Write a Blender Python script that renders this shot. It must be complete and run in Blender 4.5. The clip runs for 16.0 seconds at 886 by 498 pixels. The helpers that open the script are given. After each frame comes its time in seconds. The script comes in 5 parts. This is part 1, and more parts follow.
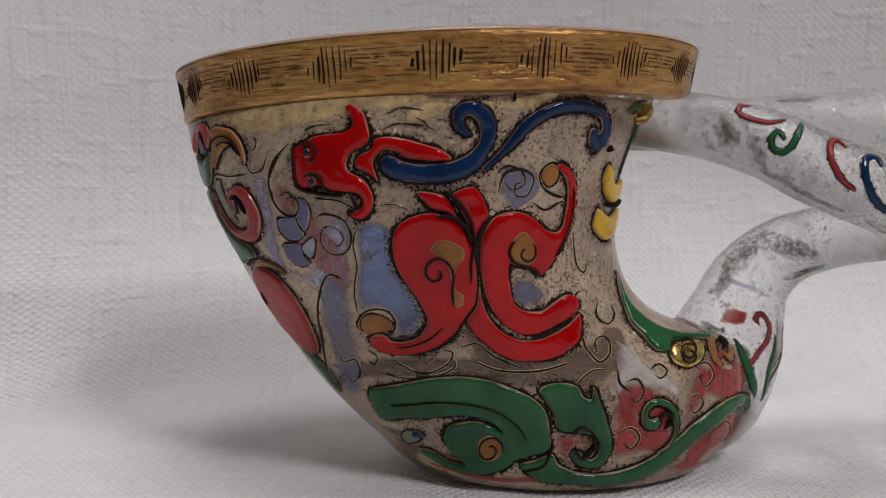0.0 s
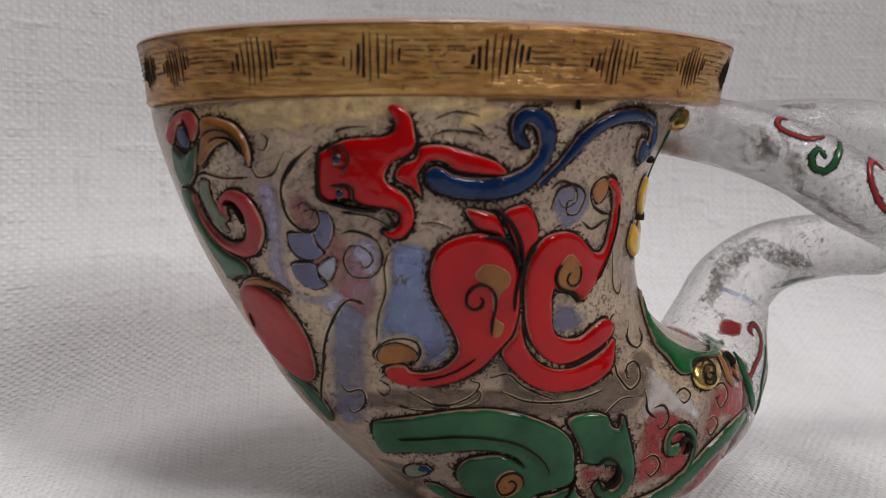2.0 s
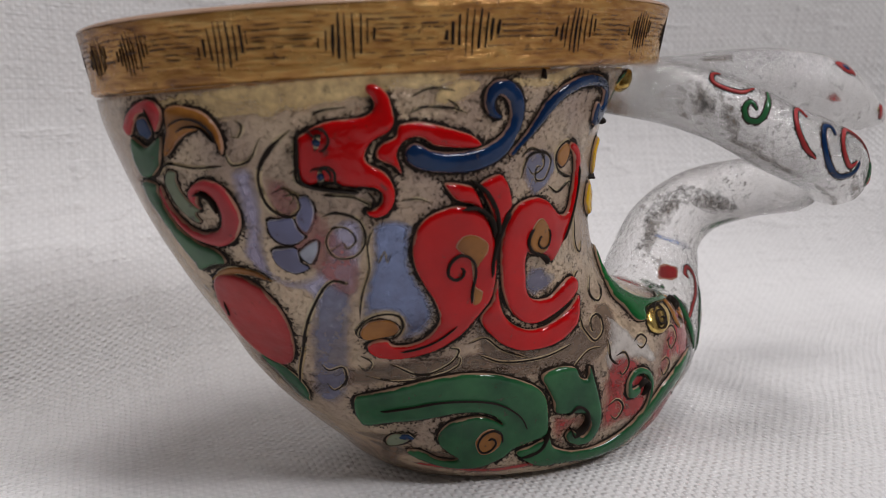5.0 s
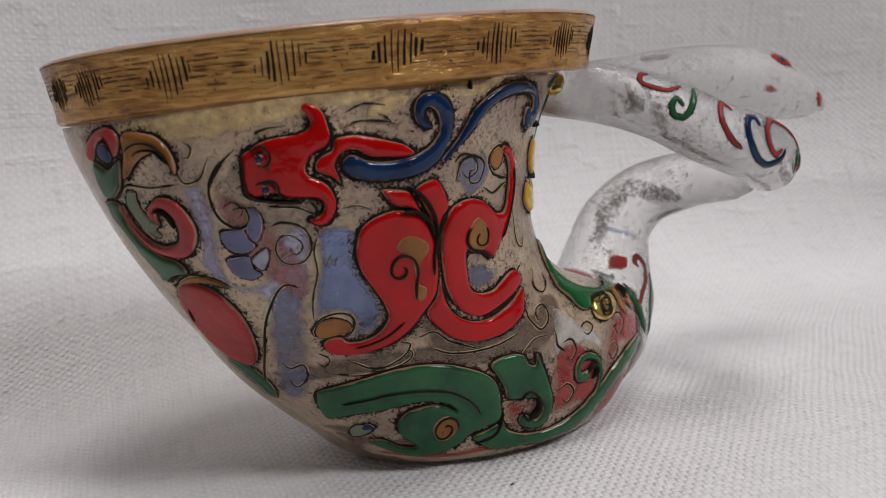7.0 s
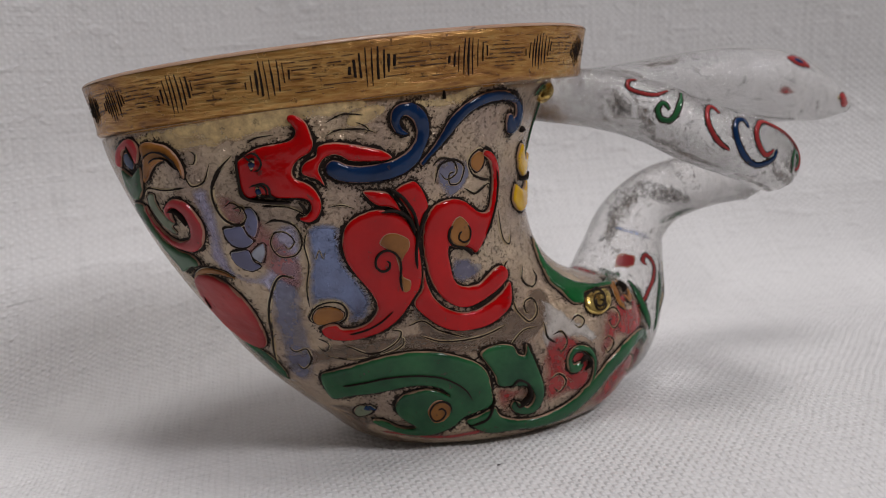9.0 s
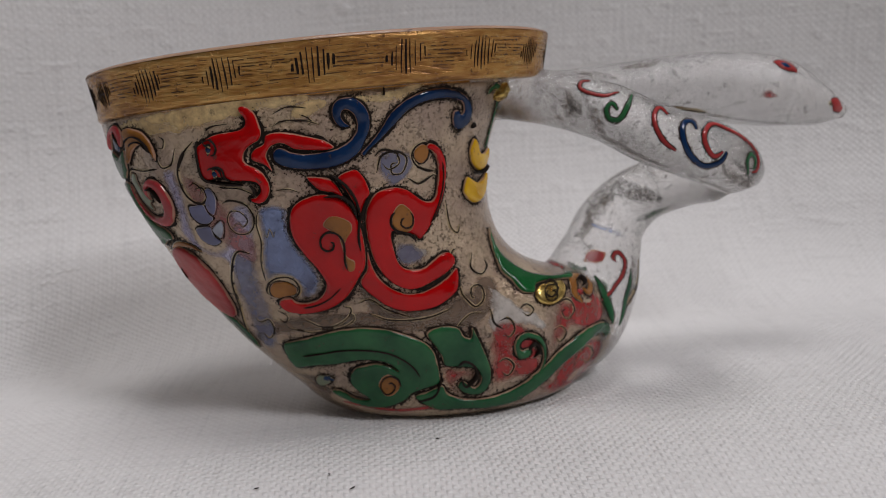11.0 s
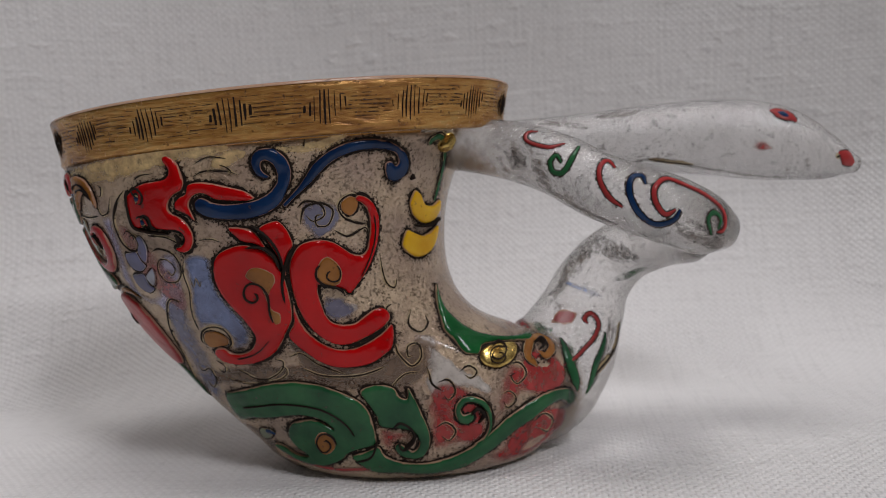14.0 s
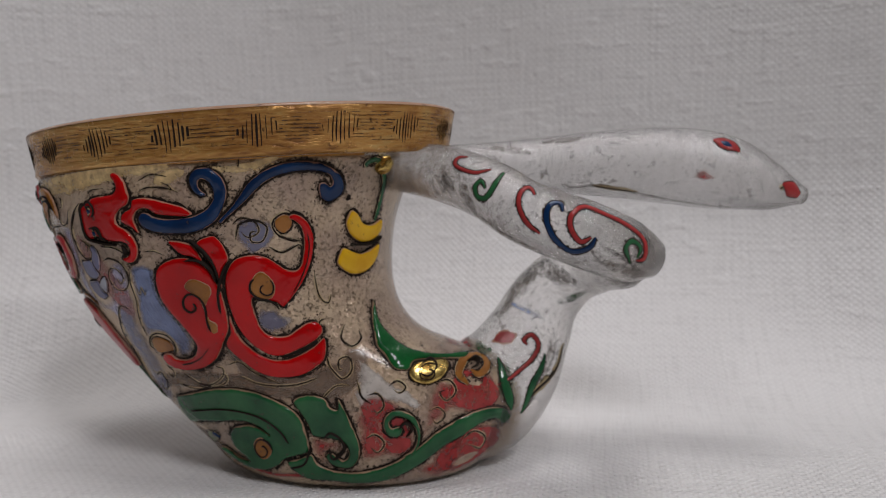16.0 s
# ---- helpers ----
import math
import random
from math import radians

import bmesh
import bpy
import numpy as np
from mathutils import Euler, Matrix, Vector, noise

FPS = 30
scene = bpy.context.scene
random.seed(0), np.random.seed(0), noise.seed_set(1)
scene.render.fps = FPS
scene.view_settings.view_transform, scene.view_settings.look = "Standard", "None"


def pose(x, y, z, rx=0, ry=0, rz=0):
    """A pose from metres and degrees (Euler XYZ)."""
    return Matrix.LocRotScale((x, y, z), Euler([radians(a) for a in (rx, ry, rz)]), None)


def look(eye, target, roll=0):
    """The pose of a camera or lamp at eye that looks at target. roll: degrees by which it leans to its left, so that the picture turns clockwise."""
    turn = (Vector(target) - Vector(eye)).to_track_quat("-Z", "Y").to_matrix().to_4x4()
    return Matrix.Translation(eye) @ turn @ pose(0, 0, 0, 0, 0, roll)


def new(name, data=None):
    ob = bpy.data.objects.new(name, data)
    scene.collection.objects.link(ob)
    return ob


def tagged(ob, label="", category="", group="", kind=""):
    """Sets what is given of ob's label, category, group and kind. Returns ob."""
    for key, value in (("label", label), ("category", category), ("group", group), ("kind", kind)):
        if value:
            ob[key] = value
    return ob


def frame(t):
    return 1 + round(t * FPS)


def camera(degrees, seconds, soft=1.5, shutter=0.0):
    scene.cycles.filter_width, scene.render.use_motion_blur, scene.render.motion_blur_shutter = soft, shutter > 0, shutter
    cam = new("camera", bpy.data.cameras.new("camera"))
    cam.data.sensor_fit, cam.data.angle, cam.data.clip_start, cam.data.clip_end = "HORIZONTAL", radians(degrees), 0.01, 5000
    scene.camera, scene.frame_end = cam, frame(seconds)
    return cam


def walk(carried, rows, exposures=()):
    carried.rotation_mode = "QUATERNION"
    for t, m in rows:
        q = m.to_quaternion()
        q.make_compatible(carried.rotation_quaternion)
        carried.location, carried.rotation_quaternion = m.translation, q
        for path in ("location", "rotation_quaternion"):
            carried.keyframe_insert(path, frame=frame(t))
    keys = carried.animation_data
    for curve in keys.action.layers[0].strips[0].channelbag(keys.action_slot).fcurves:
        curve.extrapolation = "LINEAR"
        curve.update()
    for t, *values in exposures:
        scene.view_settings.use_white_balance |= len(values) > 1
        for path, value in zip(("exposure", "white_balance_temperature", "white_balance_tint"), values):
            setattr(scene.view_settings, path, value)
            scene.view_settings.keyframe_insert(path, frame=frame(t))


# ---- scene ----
from mathutils.geometry import delaunay_2d_cdt

cam = camera(55.6, 16.0, soft=1.0)
METRES, EYE, TILT, LEAN, TURN = 0.23, 0.052, -5.0, 0.0, 0.0
ROWS = [
    (0.0, 0.0, 0.0, 0.0, -0.0, 0.0, -0.0),
    (0.5, -0.0384, 0.0508, 0.0181, -3.78, -0.27, -0.5),
    (1.0, -0.0918, 0.0949, 0.0224, -7.78, -1.38, -1.28),
    (1.5, -0.1169, 0.087, 0.0532, -10.53, -2.8, -1.66),
    (2.0, -0.1315, 0.0897, 0.0481, -12.41, -4.03, -1.6),
    (2.5, -0.1481, 0.1003, 0.0499, -14.74, -4.8, -1.23),
    (3.0, -0.1532, 0.0999, 0.0693, -16.15, -5.66, -0.66),
    (5.5, -0.1963, 0.1011, 0.0607, -22.24, -7.51, 2.65),
    (6.0, -0.1886, 0.0903, 0.0615, -22.58, -7.44, 3.46),
    (6.5, -0.175, 0.0645, 0.0601, -22.24, -7.25, 4.15),
    (7.0, -0.1683, 0.0471, 0.0631, -21.17, -7.16, 4.84),
    (7.5, -0.1662, 0.0458, 0.0559, -20.33, -7.08, 5.25),
    (8.0, -0.1486, 0.0295, 0.0569, -18.54, -6.7, 5.54),
    (10.5, 0.0076, -0.1024, 0.0485, -5.62, -5.51, 4.29),
    (11.0, 0.0402, -0.1028, 0.0341, -4.18, -5.19, 3.78),
    (11.5, 0.0714, -0.1228, 0.03, -1.41, -4.52, 3.63),
    (12.0, 0.1187, -0.1231, -0.0005, 1.65, -3.16, 3.67),
    (12.5, 0.1517, -0.1293, 0.0089, 3.46, -2.36, 3.66),
    (13.0, 0.1602, -0.0914, 0.003, 4.09, -2.09, 3.43),
    (13.5, 0.1884, -0.0642, 0.0169, 4.51, -2.0, 2.96),
    (14.0, 0.2099, -0.0702, 0.0333, 5.74, -1.74, 2.58),
    (14.5, 0.2181, -0.0696, 0.0483, 6.72, -1.35, 2.08),
    (15.0, 0.2441, -0.0707, 0.0477, 7.85, -1.33, 1.62),
    (15.5, 0.2832, -0.0815, 0.056, 9.7, -1.01, 1.23),
    (16.0, 0.33, -0.0771, 0.0404, 10.85, -1.05, 0.8),
]
cam.data.dof.use_dof = True
cam.data.dof.focus_distance, cam.data.dof.aperture_fstop = 0.140, 25.0
KEY_WATTS, CEILING_WATTS = 12.0, 10.5
EXPOSURES = [(0.0, -0.29), (3.0, -0.14), (5.5, -0.14), (8.0, -0.23), (10.5, -0.42), (12.5, -0.44), (16.0, -0.45)]
walk(cam, [(t, pose(0, 0, EYE, TILT, LEAN, TURN) @ pose(METRES * x, METRES * y, METRES * z, 90 + pitch, roll, yaw)) for t, x, y, z, yaw, pitch, roll in ROWS],
     exposures=EXPOSURES)

# ---- light ----
world = bpy.data.worlds.new("world")
scene.world = world
world.use_nodes = True
world.node_tree.nodes["Background"].inputs[0].default_value = (0.75, 0.85, 1.0, 1)
world.node_tree.nodes["Background"].inputs[1].default_value = 0.3


def area_lamp(name, eye, target, wide, high, watts, colour):
    data = bpy.data.lights.new(name, "AREA")
    data.shape, data.size, data.size_y, data.energy, data.color = "RECTANGLE", wide, high, watts, colour
    ob = new(name, data)
    ob.matrix_world = look(eye, target)
    return ob


# unseen key lamp added high at the front right; the room has no window
area_lamp("right_key_light", (0.72, -0.70, 1.15), (0.0, 0.16, 0.03), 0.3, 0.38, KEY_WATTS, (0.96, 0.935, 0.975))
area_lamp("ceiling_light", (0.12, -0.02, 1.55), (0.0, 0.15, 0.0), 0.5, 0.5, CEILING_WATTS, (1.0, 0.96, 0.97))


# ---- materials ----
def material(name):
    m = bpy.data.materials.new(name)
    m.use_nodes = True
    return m, m.node_tree, m.node_tree.nodes["Principled BSDF"]


def node(tree, kind, **inputs):
    n = tree.nodes.new(kind)
    for key, value in inputs.items():
        n.inputs[key.replace("_", " ")].default_value = value
    return n


def ramp(tree, source, stops):
    n = tree.nodes.new("ShaderNodeValToRGB")
    while len(n.color_ramp.elements) < len(stops):
        n.color_ramp.elements.new(0.5)
    for e, (p, c) in zip(n.color_ramp.elements, stops):
        e.position, e.color = p, (*c, 1) if len(c) == 3 else c
    tree.links.new(source, n.inputs[0])
    return n


def noise_node(tree, scale, detail=4.0, stretch=None, rough=0.55):
    co = tree.nodes.new("ShaderNodeTexCoord")
    src = co.outputs["Object"]
    if stretch:
        mp = tree.nodes.new("ShaderNodeMapping")
        mp.inputs["Scale"].default_value = stretch
        tree.links.new(src, mp.inputs[0])
        src = mp.outputs[0]
    n = node(tree, "ShaderNodeTexNoise", Scale=scale, Detail=detail, Roughness=rough)
    tree.links.new(src, n.inputs["Vector"])
    return n.outputs["Fac"]


def mix(tree, fac, a, b):
    n = tree.nodes.new("ShaderNodeMix")
    n.data_type = "RGBA"
    for sock, v in ((n.inputs[0], fac), (n.inputs[6], a), (n.inputs[7], b)):
        if isinstance(v, bpy.types.NodeSocket):
            tree.links.new(v, sock)
        else:
            sock.default_value = v if isinstance(v, float) else (*v, 1)
    return n.outputs[2]


def bump(tree, bsdf, height, strength, distance):
    n = node(tree, "ShaderNodeBump", Strength=strength, Distance=distance)
    tree.links.new(height, n.inputs["Height"])
    tree.links.new(n.outputs[0], bsdf.inputs["Normal"])
    return n


def maths(tree, op, a, b=None):
    n = tree.nodes.new("ShaderNodeMath")
    n.operation = op
    for i, v in enumerate((a, b)):
        if v is None:
            continue
        if isinstance(v, bpy.types.NodeSocket):
            tree.links.new(v, n.inputs[i])
        else:
            n.inputs[i].default_value = v
    return n.outputs[0]


def enamel(name, colour, dark, gloss=0.07, specks=0.7, clear=0.0, worn=(0.42, 0.25, 0.17)):
    """Glossy enamel paint, uneven in tone, rubbed pale along its edge, with brown specks of antiquing."""
    m, t, b = material(name)
    tone = mix(t, ramp(t, noise_node(t, 110, 4), [(0.34, (0, 0, 0)), (0.68, (1, 1, 1))]).outputs[0], colour, dark)
    uv = t.nodes.new("ShaderNodeUVMap")
    sep = t.nodes.new("ShaderNodeSeparateXYZ")
    t.links.new(uv.outputs[0], sep.inputs[0])
    rub = maths(t, "ADD", sep.outputs[1], maths(t, "MULTIPLY", maths(t, "SUBTRACT", noise_node(t, 420, 3), 0.5), 1.6))
    tone = mix(t, ramp(t, rub, [(0.28, (0.8, 0.8, 0.8)), (0.50, (0, 0, 0))]).outputs[0], tone, worn)
    speck = ramp(t, noise_node(t, 700, 4, rough=0.65), [(0.63, (0, 0, 0)), (0.70, (specks, specks, specks))]).outputs[0]
    t.links.new(mix(t, speck, tone, (0.030, 0.014, 0.008)), b.inputs["Base Color"])
    t.links.new(maths(t, "ADD", maths(t, "MULTIPLY", speck, 0.4), gloss), b.inputs["Roughness"])
    b.inputs["Specular IOR Level"].default_value = 0.32
    b.inputs["Transmission Weight"].default_value = clear
    bump(t, b, noise_node(t, 300, 4), 0.26, 0.0006)
    return m


def faded(m, gain, mottle, low, high, scale):
    """Lets a worn coat of paint fade out, in mottled specks, towards the strip's edge."""
    t, b = m.node_tree, m.node_tree.nodes["Principled BSDF"]
    uv = t.nodes.new("ShaderNodeUVMap")
    sep = t.nodes.new("ShaderNodeSeparateXYZ")
    t.links.new(uv.outputs[0], sep.inputs[0])
    value = maths(t, "ADD", maths(t, "MULTIPLY", sep.outputs[1], gain), maths(t, "MULTIPLY", noise_node(t, scale, 4, rough=0.65), mottle))
    t.links.new(ramp(t, value, [(low, (0, 0, 0)), (high, (1, 1, 1))]).outputs[0], b.inputs["Alpha"])
    return m


def linen():
    m, t, b = material("linen_cloth")
    uv = t.nodes.new("ShaderNodeUVMap")
    wob = node(t, "ShaderNodeTexNoise", Scale=55.0, Detail=2.0)
    t.links.new(uv.outputs[0], wob.inputs["Vector"])
    off = t.nodes.new("ShaderNodeVectorMath")
    off.operation = "MULTIPLY_ADD"
    t.links.new(wob.outputs["Color"], off.inputs[0])
    off.inputs[1].default_value = (0.0026, 0.0026, 0)
    t.links.new(uv.outputs[0], off.inputs[2])
    sep = t.nodes.new("ShaderNodeSeparateXYZ")
    t.links.new(off.outputs[0], sep.inputs[0])
    uv_sep = t.nodes.new("ShaderNodeSeparateXYZ")
    t.links.new(uv.outputs[0], uv_sep.inputs[0])
    pitch = 0.00105
    sx = maths(t, "SINE", maths(t, "MULTIPLY", sep.outputs[0], math.pi / pitch))
    sy = maths(t, "SINE", maths(t, "MULTIPLY", sep.outputs[1], math.pi / pitch))
    over = maths(t, "MULTIPLY", sx, sy)
    ribs = maths(t, "ADD", maths(t, "ABSOLUTE", sx), maths(t, "ABSOLUTE", sy))

    def streaks(sx_, sy_, scale):
        mp = t.nodes.new("ShaderNodeMapping")
        mp.inputs["Scale"].default_value = (sx_, sy_, 1)
        t.links.new(uv.outputs[0], mp.inputs[0])
        n = node(t, "ShaderNodeTexNoise", Scale=scale, Detail=3.0)
        t.links.new(mp.outputs[0], n.inputs["Vector"])
        return n.outputs["Fac"]
    felt = ramp(t, streaks(1, 1, 14), [(0.36, (0.18, 0.18, 0.18)), (0.62, (1, 1, 1))]).outputs[0]
    back = ramp(t, uv_sep.outputs[1], [(0.06, (1, 1, 1)), (0.14, (0.3, 0.3, 0.3))]).outputs[0]
    weave = maths(t, "MULTIPLY", maths(t, "MULTIPLY", felt, back), maths(t, "ADD", maths(t, "MULTIPLY", over, 0.5), maths(t, "MULTIPLY", ribs, 0.35)))
    slub = maths(t, "MULTIPLY", ramp(t, streaks(1, 1.6, 120), [(0.55, (0, 0, 0)), (0.80, (1, 1, 1))]).outputs[0], 1.1)
    yarn = maths(t, "ADD", streaks(1, 14, 60), streaks(14, 1, 60))
    height = maths(t, "ADD", maths(t, "ADD", weave, slub), maths(t, "MULTIPLY", yarn, 0.55))
    bump(t, b, height, 1.0, 0.00036)
    tone = mix(t, yarn, (0.50, 0.49, 0.485), (0.78, 0.773, 0.768))
    gaps = ramp(t, over, [(0.0, (0.88, 0.88, 0.87)), (0.6, (1, 1, 1))]).outputs[0]
    mul = t.nodes.new("ShaderNodeMix")
    mul.data_type, mul.blend_type = "RGBA", "MULTIPLY"
    mul.inputs[0].default_value = 0.5
    t.links.new(tone, mul.inputs[6])
    t.links.new(gaps, mul.inputs[7])
    t.links.new(mul.outputs[2], b.inputs["Base Color"])
    b.inputs["Roughness"].default_value = 0.85
    b.inputs["Sheen Weight"].default_value = 0.25
    return m


def antique_glass(name, clear, tint, blush, grime, rough, stain, relief, fine_weight, foil=0.0):
    """Cast glass with worn frosting and brown colour left in its hollows."""
    m, t, b = material(name)
    cloud = noise_node(t, 70, 4)
    spots = noise_node(t, 480, 5, rough=0.7)
    pits = noise_node(t, 1700, 4, rough=0.6)
    tone = mix(t, ramp(t, cloud, [(0.38, (0, 0, 0)), (0.66, (1, 1, 1))]).outputs[0], tint, blush)
    area = ramp(t, noise_node(t, 110, 4), [(0.40, (0.20, 0.20, 0.20)), (0.60, (1, 1, 1))]).outputs[0]
    fine = ramp(t, pits, [(0.565, (0, 0, 0)), (0.64, (1, 1, 1))]).outputs[0]
    broad = ramp(t, spots, [(0.57, (0, 0, 0)), (0.66, (1, 1, 1))]).outputs[0]
    mask = maths(t, "MULTIPLY", maths(t, "MAXIMUM", maths(t, "MULTIPLY", fine, fine_weight), maths(t, "MULTIPLY", broad, 0.9)), area)
    mask = maths(t, "MULTIPLY", mask, stain)
    t.links.new(mix(t, mask, tone, grime), b.inputs["Base Color"])
    t.links.new(maths(t, "MULTIPLY", maths(t, "ADD", cloud, 0.5), rough), b.inputs["Roughness"])
    b.inputs["IOR"].default_value = 1.48
    if foil:
        t.links.new(maths(t, "MULTIPLY", ramp(t, noise_node(t, 160, 3), [(0.38, (0.25, 0.25, 0.25)), (0.62, (1, 1, 1))]).outputs[0], maths(t, "MULTIPLY", maths(t, "SUBTRACT", 1.0, mask), foil)), b.inputs["Metallic"])
        b.inputs["Coat Weight"].default_value = 0.4
        b.inputs["Coat Roughness"].default_value = 0.06
    t.links.new(maths(t, "MULTIPLY", maths(t, "SUBTRACT", 1.0, mask), clear), b.inputs["Transmission Weight"])
    bump(t, b, maths(t, "ADD", maths(t, "SUBTRACT", spots, maths(t, "MULTIPLY", fine, 0.4)), cloud), relief, 0.0009)
    return m


def old_gold():
    m, t, b = material("worn_gold_leaf")
    grain = maths(t, "ADD", maths(t, "MULTIPLY", noise_node(t, 330, 5, stretch=(1, 1, 5)), 0.45), maths(t, "MULTIPLY", noise_node(t, 75, 4), 0.55))
    tone = ramp(t, grain, [(0.34, (0.13, 0.050, 0.012)), (0.44, (0.36, 0.165, 0.040)), (0.54, (0.56, 0.30, 0.085)), (0.68, (0.74, 0.50, 0.20))]).outputs[0]
    pits = ramp(t, noise_node(t, 1100, 4, rough=0.7), [(0.62, (0, 0, 0)), (0.68, (0.85, 0.85, 0.85))]).outputs[0]
    t.links.new(mix(t, pits, tone, (0.045, 0.018, 0.006)), b.inputs["Base Color"])
    t.links.new(ramp(t, grain, [(0.35, (0.2, 0.2, 0.2)), (0.6, (0.6, 0.6, 0.6))]).outputs[0], b.inputs["Metallic"])
    t.links.new(maths(t, "ADD", maths(t, "MULTIPLY", pits, 0.4), 0.26), b.inputs["Roughness"])
    bump(t, b, maths(t, "SUBTRACT", grain, maths(t, "MULTIPLY", pits, 0.3)), 0.8, 0.0009)
    return m


def plain(name, colour, rough=0.8, shine=0.5):
    m, t, b = material(name)
    t.links.new(mix(t, noise_node(t, 12, 4), colour, tuple(v * 0.85 for v in colour)), b.inputs["Base Color"])
    b.inputs["Roughness"].default_value = rough
    b.inputs["Specular IOR Level"].default_value = shine
    return m


LINEN = linen()
BODY_GLASS = antique_glass("antiqued_body_glass", 0.12, (0.68, 0.52, 0.355), (0.43, 0.31, 0.235), (0.035, 0.019, 0.010), 0.17, 0.95, 1.0, 0.6, 0.35)
CLEAR_GLASS = antique_glass("clear_cast_glass", 1.0, (0.985, 0.98, 0.975), (0.92, 0.91, 0.90), (0.07, 0.040, 0.022), 0.015, 0.9, 0.42, 0.4)
GOLD = old_gold()
RED = enamel("red_enamel", (0.51, 0.002, 0.003), (0.36, 0.002, 0.003))
BLUE = enamel("blue_enamel", (0.006, 0.032, 0.105), (0.004, 0.016, 0.055))
GREEN = enamel("green_enamel", (0.026, 0.125, 0.045), (0.010, 0.060, 0.026))
YELLOW = enamel("yellow_enamel", (0.75, 0.46, 0.02), (0.60, 0.32, 0.01))
PINKROSE = enamel("rose_enamel", (0.44, 0.045, 0.050), (0.30, 0.030, 0.035))
PINK = enamel("pink_enamel", (0.42, 0.055, 0.055), (0.30, 0.03, 0.03))
OCHRE = enamel("ochre_enamel", (0.36, 0.15, 0.030), (0.17, 0.060, 0.012))
LILAC = enamel("lilac_enamel", (0.24, 0.25, 0.36), (0.17, 0.16, 0.23), gloss=0.22, specks=0.5, clear=0.2)
LILAC_DEEP = enamel("deep_lilac_enamel", (0.17, 0.18, 0.32), (0.12, 0.12, 0.20), gloss=0.2, worn=(0.5, 0.48, 0.5))
GREENPALE = enamel("dusty_green_enamel", (0.045, 0.12, 0.055), (0.025, 0.065, 0.035))
GREENBRIGHT = enamel("bright_green_enamel", (0.010, 0.12, 0.028), (0.005, 0.05, 0.015), gloss=0.08)
SAGE = enamel("sage_enamel", (0.20, 0.23, 0.15), (0.12, 0.15, 0.09))
PINKRED = enamel("rose_red_enamel", (0.40, 0.030, 0.030), (0.26, 0.020, 0.022), gloss=0.3)
# gold colour that stands in for the rim's reflection on the bowl
GOLD_REFLECTION = enamel("rim_gold_reflection", (0.86, 0.66, 0.34), (0.70, 0.50, 0.25), gloss=0.25, specks=0.6)
FROST = faded(enamel("frosted_glass", (0.66, 0.63, 0.59), (0.45, 0.40, 0.36), gloss=0.15, specks=0.9), 0.5, 0.9, 0.5, 1.1, 420)
SILVER = enamel("silvered_glass", (0.42, 0.46, 0.56), (0.30, 0.31, 0.36), gloss=0.25, specks=0.4)


def gilt():
    m, t, b = material("bright_gilt")
    t.links.new(mix(t, ramp(t, noise_node(t, 500, 4), [(0.4, (0, 0, 0)), (0.7, (1, 1, 1))]).outputs[0], (0.75, 0.55, 0.18), (0.25, 0.14, 0.03)), b.inputs["Base Color"])
    b.inputs["Metallic"].default_value = 0.9
    b.inputs["Roughness"].default_value = 0.25
    bump(t, b, noise_node(t, 300, 3), 0.4, 0.0006)
    return m


GILT = gilt()
# gold of the lip, paler than the band to paint in its highlight
LIP_HIGHLIGHT = enamel("lip_gold_with_highlight", (0.62, 0.50, 0.33), (0.30, 0.20, 0.10), gloss=0.2, specks=0.7)
ARM_RED = enamel("dull_red_paint", (0.36, 0.035, 0.035), (0.26, 0.03, 0.03))
BROWN = plain("brown_antiquing", (0.014, 0.008, 0.005), 0.7, 0.2)
RIM_STAIN = faded(plain("brown_rim_stain", (0.050, 0.022, 0.007), 0.5, 0.3), 0.0, 1.0, 0.40, 0.50, 700)
GRIME = faded(plain("brown_grime", (0.030, 0.016, 0.008), 0.6, 0.25), 0.22, 1.0, 0.62, 0.68, 2200)
DARK_SMEAR = faded(plain("dark_brown_smear", (0.030, 0.019, 0.011), 0.4), 0.22, 1.0, 0.56, 1.0, 1300)
SMUDGE = faded(plain("brown_smear", (0.10, 0.060, 0.030), 0.4), 0.20, 1.0, 0.50, 0.95, 900)
PALE_LINE = enamel("pale_gilt_line", (0.52, 0.43, 0.28), (0.34, 0.24, 0.12), specks=0.7)
faded(PALE_LINE, 0.0, 1.0, 0.40, 0.50, 230)
faded(PINK, 0.5, 0.7, 0.30, 1.0, 500)
faded(LILAC, 0.45, 0.7, 0.35, 0.95, 350)
faded(SILVER, 0.45, 0.7, 0.35, 0.85, 350)
faded(GOLD_REFLECTION, 0.34, 0.9, 0.46, 1.0, 420)
GREENWASH = faded(enamel("thin_green_wash", (0.035, 0.12, 0.045), (0.02, 0.06, 0.03)), 0.3, 0.9, 0.55, 0.85, 500)


def backed(name, colour, dark, low, high):
    """Tinted glass over silver foil, fading out at its edge."""
    m = enamel(name, colour, dark, gloss=0.2, specks=0.5, worn=tuple(0.8 * v for v in colour))
    t, b = m.node_tree, m.node_tree.nodes["Principled BSDF"]
    b.inputs["Metallic"].default_value = 0.7
    bump(t, b, maths(t, "ADD", noise_node(t, 520, 4, rough=0.7), noise_node(t, 130, 3)), 0.7, 0.0008)
    return faded(m, 0.6, 0.6, low, high, 300)


